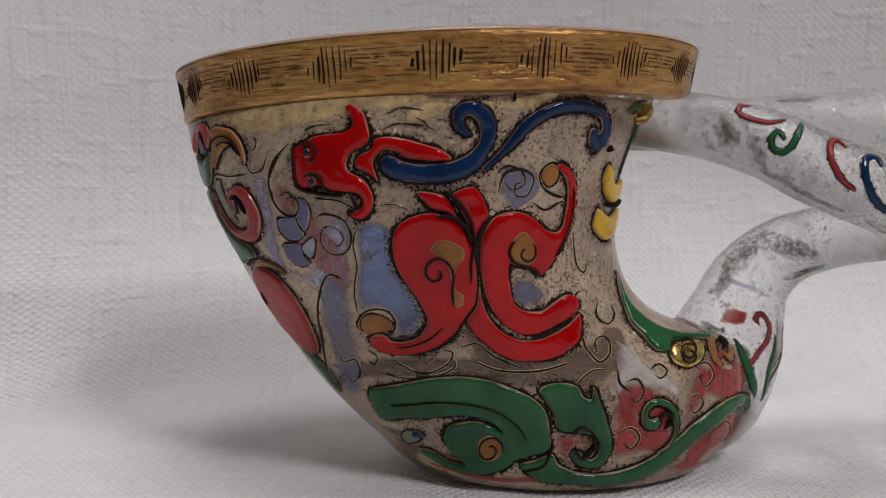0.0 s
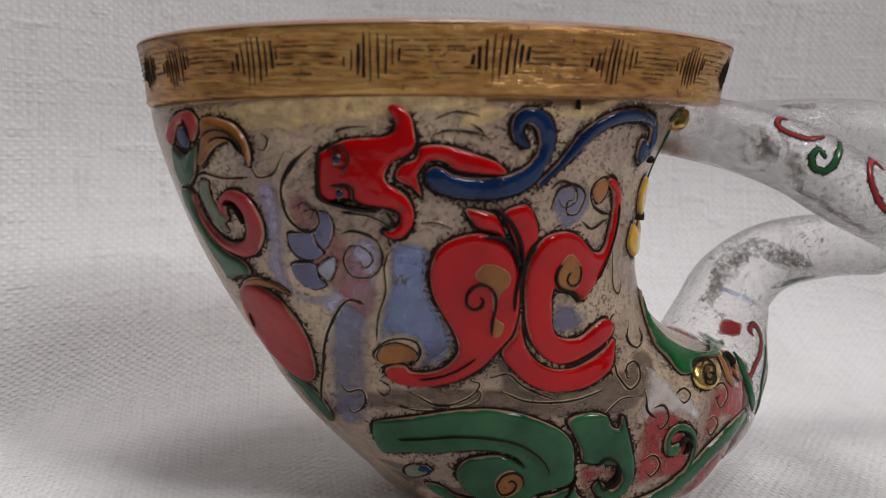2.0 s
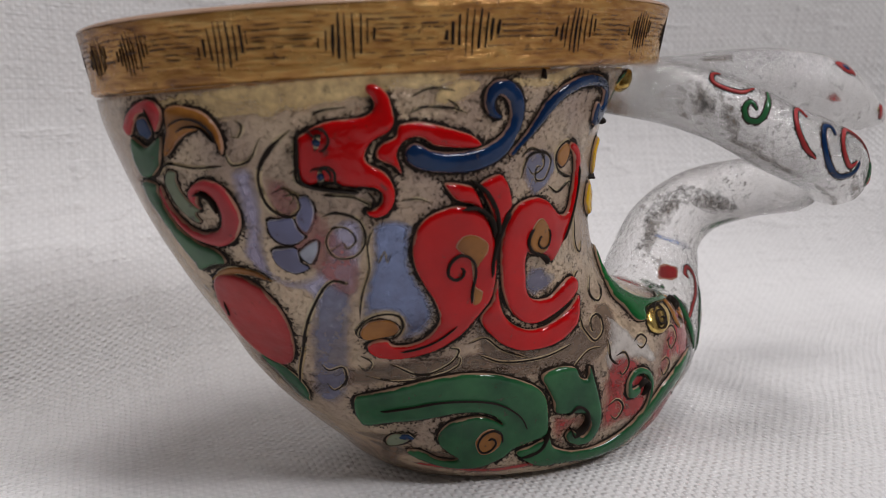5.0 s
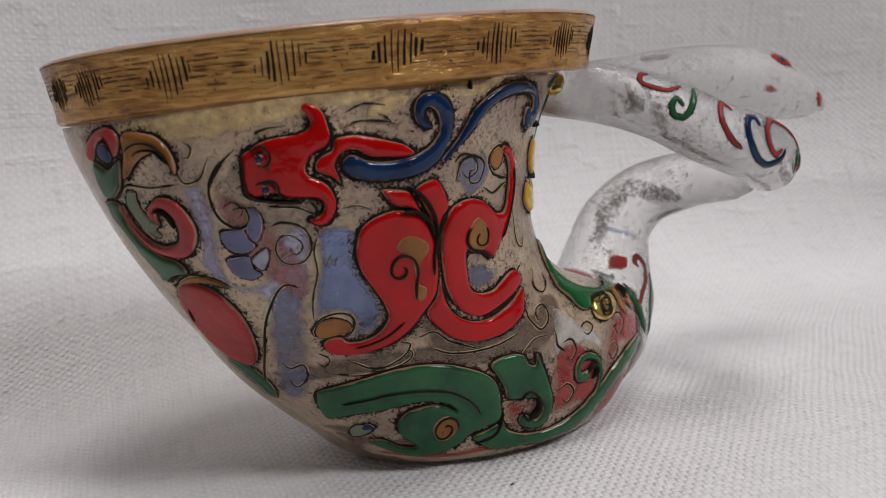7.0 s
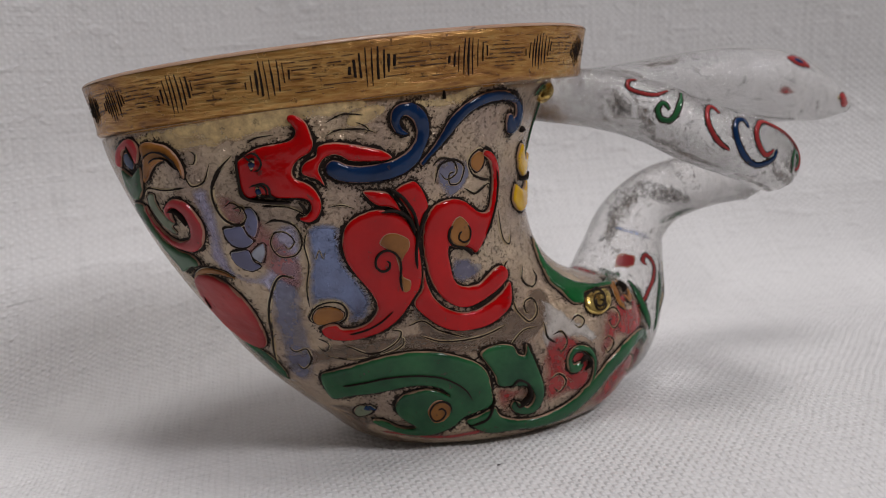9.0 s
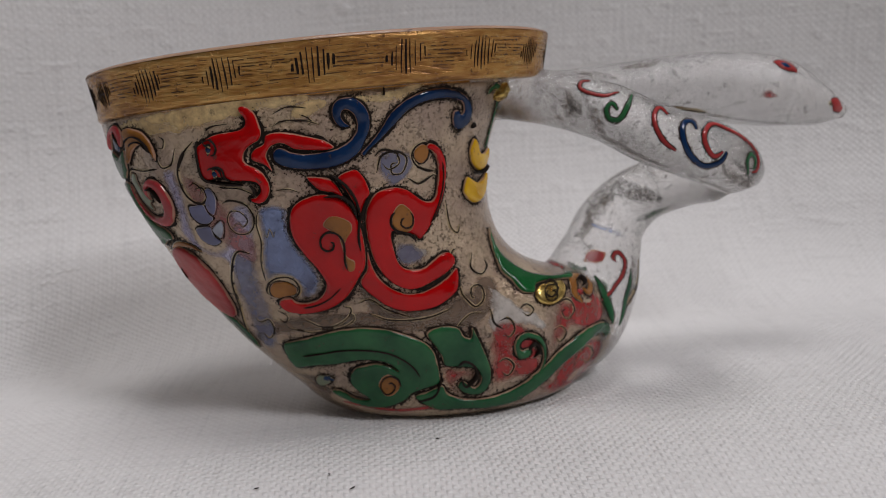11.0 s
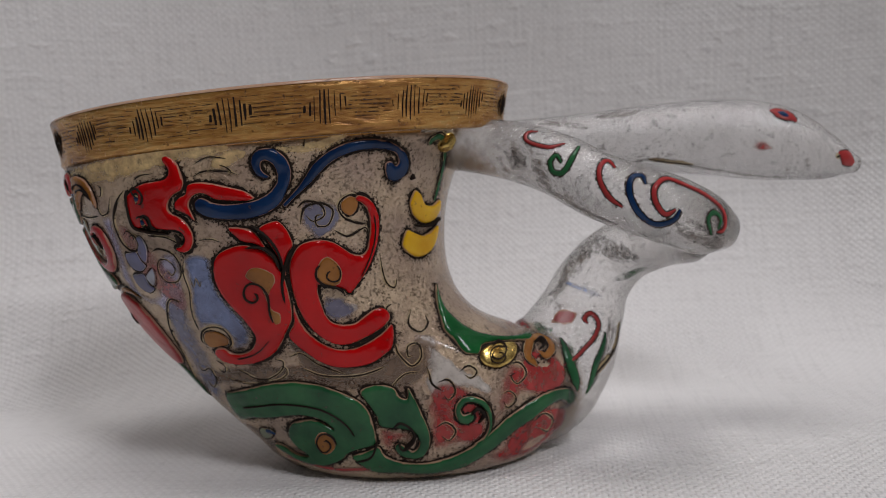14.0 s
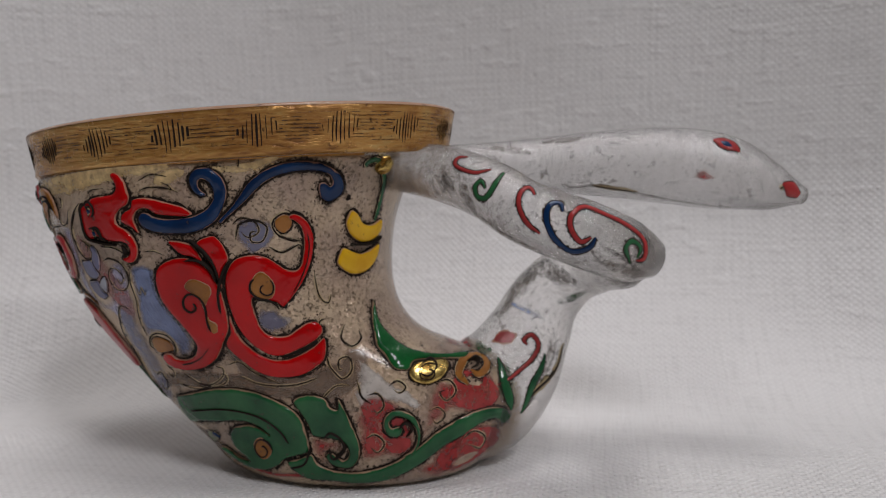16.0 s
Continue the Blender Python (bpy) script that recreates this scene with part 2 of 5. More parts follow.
BLUEGLASS = backed("blue_backed_glass", (0.21, 0.26, 0.43), (0.11, 0.12, 0.19), 0.32, 0.75)
LILACGLASS = backed("lilac_backed_glass", (0.38, 0.36, 0.47), (0.25, 0.22, 0.30), 0.34, 0.85)
BLUEWASH = faded(enamel("thin_blue_wash", (0.20, 0.29, 0.52), (0.13, 0.18, 0.34)), 0.3, 0.8, 0.45, 0.95, 400)
BROWN_GLAZE = faded(enamel("brown_glaze", (0.22, 0.155, 0.11), (0.14, 0.095, 0.07), gloss=0.2), 0.45, 0.7, 0.34, 1.25, 260)
ROSE = faded(enamel("thin_rose_wash", (0.42, 0.16, 0.15), (0.34, 0.13, 0.13), gloss=0.25), 0.35, 0.7, 0.40, 1.0, 300)
WALL_PAINT = plain("wall_paint", (0.30, 0.29, 0.28))
CEILING_PAINT = plain("ceiling_paint", (0.65, 0.64, 0.62))
FLOOR_WOOD = plain("floor_wood", (0.28, 0.18, 0.10), 0.5)
TABLE_WOOD = plain("table_wood", (0.25, 0.15, 0.08), 0.5)


# ---- helpers of this scene ----
def finish(name, bm, mat, parent=None, smooth=True):
    me = bpy.data.meshes.new(name)
    bmesh.ops.recalc_face_normals(bm, faces=bm.faces)
    bm.to_mesh(me)
    bm.free()
    me.materials.append(mat)
    if smooth:
        me.polygons.foreach_set("use_smooth", [True] * len(me.polygons))
    ob = new(name, me)
    if parent:
        ob.parent = parent
    return ob


def part(name, bm, mat, parent, label=""):
    return tagged(finish(name, bm, mat, parent), label)


def grid_mesh(rows, close_u=False, cap=False):
    """A sheet of quads through rows of points."""
    bm = bmesh.new()
    vs = [[bm.verts.new(p) for p in r] for r in rows]
    for r, q in zip(vs, vs[1:]):
        for i in range(len(r) if close_u else len(r) - 1):
            j = (i + 1) % len(r)
            bm.faces.new((r[i], r[j], q[j], q[i]))
    if cap:
        bm.faces.new(vs[0])
        bm.faces.new(vs[-1])
    return bm


def box(x0, x1, y0, y1, z0, z1):
    bm = bmesh.new()
    bmesh.ops.create_cube(bm, size=1, matrix=Matrix.Translation(((x0 + x1) / 2, (y0 + y1) / 2, (z0 + z1) / 2)) @ Matrix.Diagonal((x1 - x0, y1 - y0, z1 - z0, 1)))
    return bm


# ---- room ----
X0, X1, Y0, Y1, Z0, Z1 = -1.5, 1.3, -1.6, 1.2, -0.75, 1.7
tagged(finish("floor", box(X0, X1, Y0, Y1, Z0 - 0.05, Z0), FLOOR_WOOD, smooth=False), "plain brown wooden floor of the room", "floor", kind="structure")
tagged(finish("ceiling", box(X0, X1, Y0, Y1, Z1, Z1 + 0.05), CEILING_PAINT, smooth=False), "plain white painted ceiling of the room", "ceiling", kind="structure")
tagged(finish("wall_north", box(X0, X1, Y1, Y1 + 0.1, Z0, Z1), WALL_PAINT, smooth=False), "plain grey painted wall of the room", "wall", kind="structure")
tagged(finish("wall_south", box(X0, X1, Y0 - 0.1, Y0, Z0, Z1), WALL_PAINT, smooth=False), "plain grey painted wall of the room", "wall", kind="structure")
tagged(finish("wall_west", box(X0 - 0.1, X0, Y0, Y1, Z0, Z1), WALL_PAINT, smooth=False), "plain grey painted wall of the room", "wall", kind="structure")
tagged(finish("wall_east", box(X1, X1 + 0.1, Y0, Y1, Z0, Z1), WALL_PAINT, smooth=False), "plain grey painted wall of the room", "wall", kind="structure")


# ---- linen cloth: table sheet that sweeps up into a backdrop ----
def cloth_profile(v):
    """Depth and height of the sheet, v metres along it from y = 0.165."""
    if v < 0.03:
        y = 0.165 + v
        d = max(0.0, 0.137 - y)
        return y, max(-5.5 * d * d if d < 0.02 else -0.0022 - 0.30 * (d - 0.02), -0.0180) - 0.0025
    turn, r = math.radians(95), 0.060
    if v < 0.03 + r * turn:
        a = (v - 0.03) / r
        return 0.195 + r * math.sin(a), r * (1 - math.cos(a)) - 0.0025
    w = v - 0.03 - r * turn
    return 0.195 + r * math.sin(turn) + w * math.cos(turn), r * (1 - math.cos(turn)) + w * math.sin(turn) - 0.0025


def cloth():
    us = np.concatenate([np.linspace(-0.42, -0.13, 24), np.linspace(-0.125, 0.2, 120), np.linspace(0.21, 0.5, 24)])
    vs = np.concatenate([np.linspace(-0.26, -0.09, 24), np.linspace(-0.0875, 0.22, 120), np.linspace(0.23, 0.55, 24)])
    bm = bmesh.new()
    uv = bm.loops.layers.uv.new("UVMap")
    pts, grid = {}, []
    for v in vs:
        y, z = cloth_profile(v)
        row = []
        for u in us:
            far = min(max((v - 0.02) / 0.05, 0), 1)
            fold = 0.0035 * noise.noise((u * 9, v * 7, 3.1)) * far + 0.0009 * noise.noise((u * 30, v * 25, 1.7)) * max(far, 0.25 if y < 0.128 else 0.0)
            bend = 3.5 * max(0.0, -0.005 - u) ** 2 + 2.0 * max(0.0, u - 0.045) ** 2
            vert = bm.verts.new((u + 0.02, y - fold * far - min(bend, 0.09) * min(max((v - 0.0) / 0.09, 0), 1), z + fold * (1 - 0.5 * far)))
            pts[vert] = (u, v)
            row.append(vert)
        grid.append(row)
    for r, q in zip(grid, grid[1:]):
        for i in range(len(r) - 1):
            f = bm.faces.new((r[i], r[i + 1], q[i + 1], q[i]))
            for loop in f.loops:
                loop[uv].uv = pts[loop.vert]
    ob = finish("linen_cloth", bm, LINEN)
    ob.modifiers.new("thick", "SOLIDIFY").thickness = 0.0006
    ob.modifiers["thick"].offset = -1 if ob.data.polygons[0].normal.z > 0 else 1
    return tagged(ob, "off-white coarse linen cloth draped as table cover and backdrop", "cloth", kind="structure")


cloth()
tagged(finish("table", box(-0.45, 0.55, -0.11, 0.6, -0.07, -0.024), TABLE_WOOD, smooth=False), "brown wooden table top under the linen cloth", "table", kind="structure")

# ---- shapes of the cup, in metres ----
# level, left end, right end, middle depth, half depth of the bowl's level slices
SLICES = np.array([
    (-0.0025, -0.0030, 0.0440, 0.1570, 0.0150),
    (-0.0018, -0.0055, 0.0475, 0.1570, 0.0172),
    (0.0005, -0.0090, 0.0510, 0.1572, 0.0190),
    (0.0030, -0.0115, 0.0535, 0.1574, 0.0197),
    (0.0080, -0.0167, 0.0560, 0.1570, 0.0203),
    (0.0140, -0.0222, 0.0565, 0.1562, 0.0204),
    (0.0200, -0.0265, 0.0530, 0.1548, 0.0198),
    (0.0235, -0.0284, 0.0455, 0.1538, 0.0195),
    (0.0262, -0.0300, 0.0390, 0.1530, 0.0197),
    (0.0300, -0.0325, 0.0345, 0.1530, 0.0215),
    (0.0350, -0.0355, 0.0320, 0.1535, 0.0238),
    (0.0420, -0.0392, 0.0312, 0.1545, 0.0265),
    (0.0500, -0.0425, 0.0322, 0.1552, 0.0285),
    (0.0580, -0.0452, 0.0355, 0.1555, 0.0297),
    (0.0625, -0.0460, 0.0390, 0.1555, 0.0300),
])
SLOPE_X, SLOPE_Y = 0.043, -0.060     # how the rim leans
RIM_LOW, RIM_TOP = 0.0619, 0.0708


def smooth_rows(rows, s):
    """Catmull-Rom through rows whose first column is the parameter."""
    rows = np.asarray(rows, float)
    i = int(np.clip(np.searchsorted(rows[:, 0], s) - 1, 0, len(rows) - 2))
    p1, p2 = rows[i], rows[i + 1]
    h = p2[0] - p1[0]
    f = (s - p1[0]) / h
    m1 = (p2 - rows[i - 1]) / (p2[0] - rows[i - 1][0]) * h if i > 0 else p2 - p1
    m2 = (rows[i + 2] - p1) / (rows[i + 2][0] - p1[0]) * h if i + 2 < len(rows) else p2 - p1
    return (2 * f**3 - 3 * f**2 + 1) * p1 + (f**3 - 2 * f**2 + f) * m1 + (3 * f**2 - 2 * f**3) * p2 + (f**3 - f**2) * m2


def lean(x, y, level):
    k = min(max(level / 0.062, 0.0), 1.2)
    return level + k * (SLOPE_X * x + SLOPE_Y * (y - 0.165))


def bowl_point(deg, level):
    """The bowl's outside at an angle (270 faces the front) and level."""
    _, left, right, mid, half = smooth_rows(SLICES, level)
    a = math.radians(deg)
    x = (left + right) / 2 + (right - left) / 2 * math.cos(a)
    y = mid + half * math.sin(a)
    return np.array((x, y, lean(x, y, level)))


def rim_point(deg, level, grow=0.0):
    """The rim band's outside; level 0 at its lower edge, 1 at the top."""
    a = math.radians(deg)
    x = -0.0011 + (0.0449 + 0.0016 * level + grow) * math.cos(a)
    y = 0.1555 + (0.0305 + 0.0014 * level + grow) * math.sin(a)
    z = RIM_LOW + (RIM_TOP - RIM_LOW) * level
    return np.array((x, y, z + SLOPE_X * x + SLOPE_Y * (y - 0.165)))


# x, y, z, radius along the axis of each tube
TUBES = {
    "tail": [(0.0400, 0.158, 0.0095, 0.0110), (0.0480, 0.160, 0.0110, 0.0128), (0.0545, 0.164, 0.0165, 0.0115), (0.0590, 0.168, 0.0240, 0.0094),
             (0.0625, 0.1695, 0.0310, 0.0080), (0.0680, 0.167, 0.0370, 0.0069), (0.0745, 0.160, 0.0405, 0.0061), (0.0800, 0.152, 0.0420, 0.0054)],
    "arm": [(0.0300, 0.1530, 0.0628, 0.0050), (0.0440, 0.1465, 0.0606, 0.0055), (0.0540, 0.1420, 0.0573, 0.0058), (0.0620, 0.1385, 0.0528, 0.0060),
            (0.0725, 0.1380, 0.0487, 0.0063), (0.0795, 0.1422, 0.0454, 0.0060), (0.0825, 0.1442, 0.0442, 0.0050)],
    "neck": [(0.0300, 0.156, 0.0615, 0.0048), (0.0480, 0.160, 0.0613, 0.0050), (0.0620, 0.164, 0.0614, 0.0057), (0.0750, 0.167, 0.0612, 0.0070),
             (0.0880, 0.168, 0.0605, 0.0080), (0.1000, 0.167, 0.0588, 0.0079), (0.1095, 0.166, 0.0555, 0.0050), (0.1150, 0.166, 0.0538, 0.0022)],
}


def tube_point(name, s, deg, off=0.0):
    """A tube's outside: s from 0 to 1 along its axis, deg round it (0 up, 90 to the front)."""
    pts = np.array(TUBES[name])
    rows = np.column_stack([np.linspace(0, 1, len(pts)), pts])
    here, ahead, back = smooth_rows(rows, s), smooth_rows(rows, min(s + 0.02, 1)), smooth_rows(rows, max(s - 0.02, 0))
    way = ahead[1:4] - back[1:4]
    way /= np.linalg.norm(way)
    side = np.cross(way, (0.0, 0.0, 1.0))
    side /= np.linalg.norm(side)
    up = np.cross(side, way)
    a = math.radians(deg)
    return here[1:4] + (here[4] + off) * (math.cos(a) * up + math.sin(a) * side)


# ---- the cup ----
cup = new("rhyton_cup")
cup.location = (0.02, 0.158, -0.0025)
tagged(cup, "antiqued glass horn cup with gilt rim and coloured enamel scrolls", "cup")
BASE = Matrix.Translation((-0.02, -0.158, 0.0025))


def cup_part(name, bm, mat, parent=None, label=""):
    bm.transform(BASE)
    return part(name, bm, mat, parent or cup, label)


ANGLES = np.linspace(0, 360, 145)[:-1]


def bowl():
    levels = np.concatenate([np.linspace(-0.0025, 0.002, 9), np.linspace(0.003, 0.0615, 70)])
    rows = [[bowl_point(a, l) for a in ANGLES] for l in levels]
    centre = np.array((-0.002, 0.1555))
    for l in np.linspace(0.0610, 0.016, 24):
        ring = []
        for a in ANGLES:
            p = bowl_point(a, l)
            c = smooth_rows(SLICES, l)
            mid = np.array(((c[1] + min(c[2], 0.038 if l > 0.03 else 0.03)) / 2, c[3]))
            half_x, half_y = (min(c[2], 0.038 if l > 0.03 else 0.03) - c[1]) / 2 - 0.0035, c[4] - 0.0035
            x, y = mid[0] + half_x * math.cos(math.radians(a)), mid[1] + half_y * math.sin(math.radians(a))
            ring.append((x, y, lean(x, y, l)))
        rows.append(ring)
    return grid_mesh(rows, True, True)


cup_part("bowl", bowl(), BODY_GLASS)


def band():
    prof = [(0.0, -0.002), (0.0, 0.0), (0.06, 0.0004), (0.15, 0.0002), (0.5, 0.0), (0.85, 0.0002), (0.95, 0.0002), (1.0, -0.0005), (1.02, -0.0014), (0.99, -0.0024), (0.7, -0.0030), (0.0, -0.0034)]
    return grid_mesh([[rim_point(a, l, g) for a in ANGLES] for l, g in prof + prof[:1]], True)


cup_part("rim_band", band(), GOLD, label="worn gilt rim band with incised key pattern")


def tube(name, steps=48, sides=28, squash=1.0):
    rows = [[tube_point(name, s, d) for d in np.linspace(0, 360, sides + 1)[:-1]] for s in np.linspace(0, 1, steps)]
    pts = TUBES[name]
    for k in (0.75, 0.45, 0.15):
        end = np.array(pts[-1][:3])
        way = end - np.array(pts[-2][:3])
        way /= np.linalg.norm(way)
        push = pts[-1][3] * 0.9 * math.sqrt(1 - k * k)
        rows.append([end + (p - end) * k + way * push for p in rows[steps - 1]])
    return grid_mesh(rows, True, True)


tail = cup_part("tail", tube("tail"), CLEAR_GLASS, label="clear glass tail curling up from the foot")
arm = cup_part("arm", tube("arm"), CLEAR_GLASS, label="clear glass rounded handle arm")
neck = cup_part("bird_head", tube("neck"), CLEAR_GLASS, label="clear glass bird-shaped handle with painted beak")


# ---- enamel relief on the cup ----
def surface(kind, u, v):
    return bowl_point(u, v / 1000) if kind == "bowl" else tube_point(kind, u / 100, v)


def spline(points, step=0.0006, kind="bowl"):
    """Evenly spread samples of a smooth stroke (two coordinates and a width in mm)."""
    p = np.array(points, float)
    rows = np.column_stack([np.arange(len(p)), p])
    long = sum(np.linalg.norm(surface(kind, *a[:2]) - surface(kind, *b[:2])) for a, b in zip(p, p[1:]))
    n = max(6, int(long / step))
    return [smooth_rows(rows, s)[1:] for s in np.linspace(0, len(p) - 1, n)]


def ribbon(kind, samples, grow, height, worn=0.0, seed=0.0, style="enamel"):
    """A strip that lies on the cup along the samples. grow widens it past the stroke. Its UV holds how far in from the fading edge."""
    eps_u, eps_v = (0.4, 0.3) if kind == "bowl" else (0.8, 2.0)
    last = len(samples) - 1
    pts = [surface(kind, s[0], s[1]) for s in samples]
    rows, fades = [], []
    for i, (u, v, w) in enumerate(samples):
        lo_u = min(u + eps_u, 100) if kind != "bowl" else u + eps_u
        pu = (surface(kind, lo_u, v) - surface(kind, lo_u - 2 * eps_u, v)) / (2 * eps_u)
        pv = (surface(kind, u, v + eps_v) - surface(kind, u, v - eps_v)) / (2 * eps_v)
        n = np.cross(pu, pv)
        n /= np.linalg.norm(n)
        way = pts[min(i + 1, last)] - pts[max(i - 1, 0)]
        way /= np.linalg.norm(way) + 1e-12
        side = np.cross(n, way)
        side /= np.linalg.norm(side) + 1e-12
        p = pts[i] * 1000
        end = min(1.0, 0.35 + min(i, last - i) * 0.22)
        core = max(w, 0.15) / 2000 * end
        tip = min(1.0, min(i, last - i) * 0.4)
        if style == "halo":
            full = core + grow
            across, shape = (-1, -(core + grow / 2) / full, -core / full, core / full, (core + grow / 2) / full, 1), (1, 1, 1, 1, 1, 1)
            fade = (0, 0.5, 1, 1, 0.5, 0)
        elif style == "wash":
            full, soft = core, min(0.6, 0.0011 / core)
            across, shape, fade = (-1, soft - 1, 0, 1 - soft, 1), (1, 1, 1, 1, 1), (0, tip, tip, tip, 0)
        elif style == "line":
            full, across, shape, fade = core, (-1, -0.4, 0.4, 1), (0, 1, 1, 0), (1, 1, 1, 1)
        elif style == "flat":
            full, across, shape, fade = core + grow, (-1, -0.5, 0.5, 1), (1, 1, 1, 1), (1, 1, 1, 1)
        else:
            full, across, shape, fade = core, (-1, -0.9, -0.5, 0, 0.5, 0.9, 1), (0, 0.84, 0.97, 1, 0.97, 0.84, 0), (1,) * 7
        g = np.array(((pu @ pu, pu @ pv), (pu @ pv, pv @ pv)))
        row = []
        for a, h in zip(across, shape):
            wob = 1.0
            if worn and abs(a) > 0.8:
                flip = 40 if a > 0 else 0
                rough = noise.noise((p[0] * 0.9 + seed + flip, p[1] * 0.9, p[2] * 0.9)) + 0.8 * noise.noise((p[0] * 2.6, p[1] * 2.6 + seed + flip, p[2] * 2.6))
                wob = 1 + worn * rough * (grow / full if grow else 0.3)
            d = side * a * full * wob
            du, dv = np.linalg.solve(g, np.array((pu @ d, pv @ d)))
            uu, vv = u + du, v + dv
            if kind == "bowl":
                vv = min(max(vv, -2.4), 61.8)
            else:
                uu = min(max(uu, 1.0), 100.0)
            out = n if n @ (pts[i] - np.array((0.0, 0.158, 0.03))) > 0 or kind != "bowl" else -n
            row.append(surface(kind, uu, vv) + out * SIGN[kind] * (height * h * min(1.0, end + 0.2) - 0.00012))
        rows.append(row)
        fades.append(fade)
    bm = bmesh.new()
    uv = bm.loops.layers.uv.new("UVMap")
    vs = [[bm.verts.new(q) for q in r] for r in rows]
    for i in range(last):
        for k in range(len(vs[0]) - 1):
            f = bm.faces.new((vs[i][k], vs[i][k + 1], vs[i + 1][k + 1], vs[i + 1][k]))
            for loop, val in zip(f.loops, (fades[i][k], fades[i][k + 1], fades[i + 1][k + 1], fades[i + 1][k])):
                loop[uv].uv = (i / last, val)
    return bm


def outward(kind):
    if kind == "bowl":
        return 1.0
    u, v = 50.0, 90.0
    pu = surface(kind, u + 1, v) - surface(kind, u - 1, v)
    pv = surface(kind, u, v + 2) - surface(kind, u, v - 2)
    axis = np.mean([surface(kind, u, d) for d in (0, 90, 180, 270)], axis=0)
    return 1.0 if np.cross(pu, pv) @ (surface(kind, u, v) - axis) > 0 else -1.0


SIGN = {k: outward(k) for k in ("bowl", "tail", "arm", "neck")}
HOLDER = {"bowl": cup, "tail": tail, "arm": arm, "neck": neck}
RAISED = ("eye", "bird_iris")
BARE = ("bird_iris",)
WASHES = ("gold_reflection", "pink_wash", "lilac_field", "tail_wash", "bird_mark", "smudge", "rose_wash", "stain")
count = 0
LIFT = 0.0009


def motif(name, mat, kind, points):
    """One enamel shape in low relief, with the dark groove, worn pale ridge and grime that edge it."""
    global count
    count += 1
    wash = name in WASHES
    samples = spline([(u, v, w * (1.0 if kind in ("bowl", "neck") or wash else 0.75)) for u, v, w in points], kind=kind)
    rise = (0.00015 if wash else 0.00042) + 0.000010 * (count % 17)
    if name in RAISED:
        rise += 0.0007 if name == "eye" else 0.0003
    if kind != "bowl":
        rise *= 0.75
    bm = ribbon(kind, samples, 0.0, rise, 0.5 if wash else 0.25, count, "wash" if wash else "enamel")
    holder = HOLDER[kind]
    if kind == "bowl":
        body = cup_part(name, bm, mat)
    else:
        bm.transform(BASE)
        body = part(name, bm, mat, holder)
    if wash or name in BARE:
        return body
    k = 1.0 if kind == "bowl" else 0.35
    lift = 0.00080 if name == "eye" else 0.00034 if name in RAISED else 0.0
    layers = [("groove", BROWN, 0.00036 * k, 0.00022, 0.9, "flat"), ("ridge", PALE_LINE, 0.00010 * k, 0.00026, 0.8, "flat"), ("grime", GRIME, 0.0017 * k, 0.00019, 0.6, "halo")]
    for label, colour, grow, high, worn, style in layers:
        if kind != "bowl" and label == "ridge" or name in RAISED and label == "grime":
            continue
        bm = ribbon(kind, samples, grow, high + lift + 0.000003 * (count % 11), worn, count * 3.7, style)
        bm.transform(BASE)
        part(label, bm, colour, body if kind == "bowl" else holder)
    return body


def outline(points, step=0.22):
    """A closed smooth outline through (angle, level) places, in millimetres about its middle, and the scale of that flat view."""
    p = np.array(points, float)
    mid = p.mean(axis=0)
    du = np.linalg.norm(bowl_point(mid[0] + 1, mid[1] / 1000) - bowl_point(mid[0] - 1, mid[1] / 1000)) * 500
    dv = np.linalg.norm(bowl_point(mid[0], mid[1] / 1000 + 0.001) - bowl_point(mid[0], mid[1] / 1000 - 0.001)) * 500
    scale = np.array((du, dv))
    q = (p - mid) * scale
    ring = []
    for i in range(len(q)):
        a, b, c, d = (q[(i + k) % len(q)] for k in (-1, 0, 1, 2))
        h = np.linalg.norm(c - b)
        m1 = 0.5 * (c - a) * min(1.0, 2 * h / (np.linalg.norm(c - a) + 1e-9))
        m2 = 0.5 * (d - b) * min(1.0, 2 * h / (np.linalg.norm(d - b) + 1e-9))
        for f in np.arange(0, 1, 1 / max(2, int(h / step))):
            ring.append((2 * f**3 - 3 * f**2 + 1) * b + (f**3 - 2 * f**2 + f) * m1 + (3 * f**2 - 2 * f**3) * c + (f**3 - f**2) * m2)
    ring = np.array(ring)
    if np.sum(ring[:, 0] * np.roll(ring[:, 1], -1) - ring[:, 1] * np.roll(ring[:, 0], -1)) < 0:
        ring = ring[::-1]
    return ring, mid, scale


def raised(q, mid, scale, high):
    """The place over the bowl, high metres up, of a spot in the flat view."""
    u, v = mid + q / scale
    v = min(max(v, -2.45), 61.85)
    pu = bowl_point(u + 0.4, v / 1000) - bowl_point(u - 0.4, v / 1000)
    pv = bowl_point(u, (v + 0.2) / 1000) - bowl_point(u, (v - 0.2) / 1000)
    n = np.cross(pu, pv)
    return bowl_point(u, v / 1000) + n / np.linalg.norm(n) * high


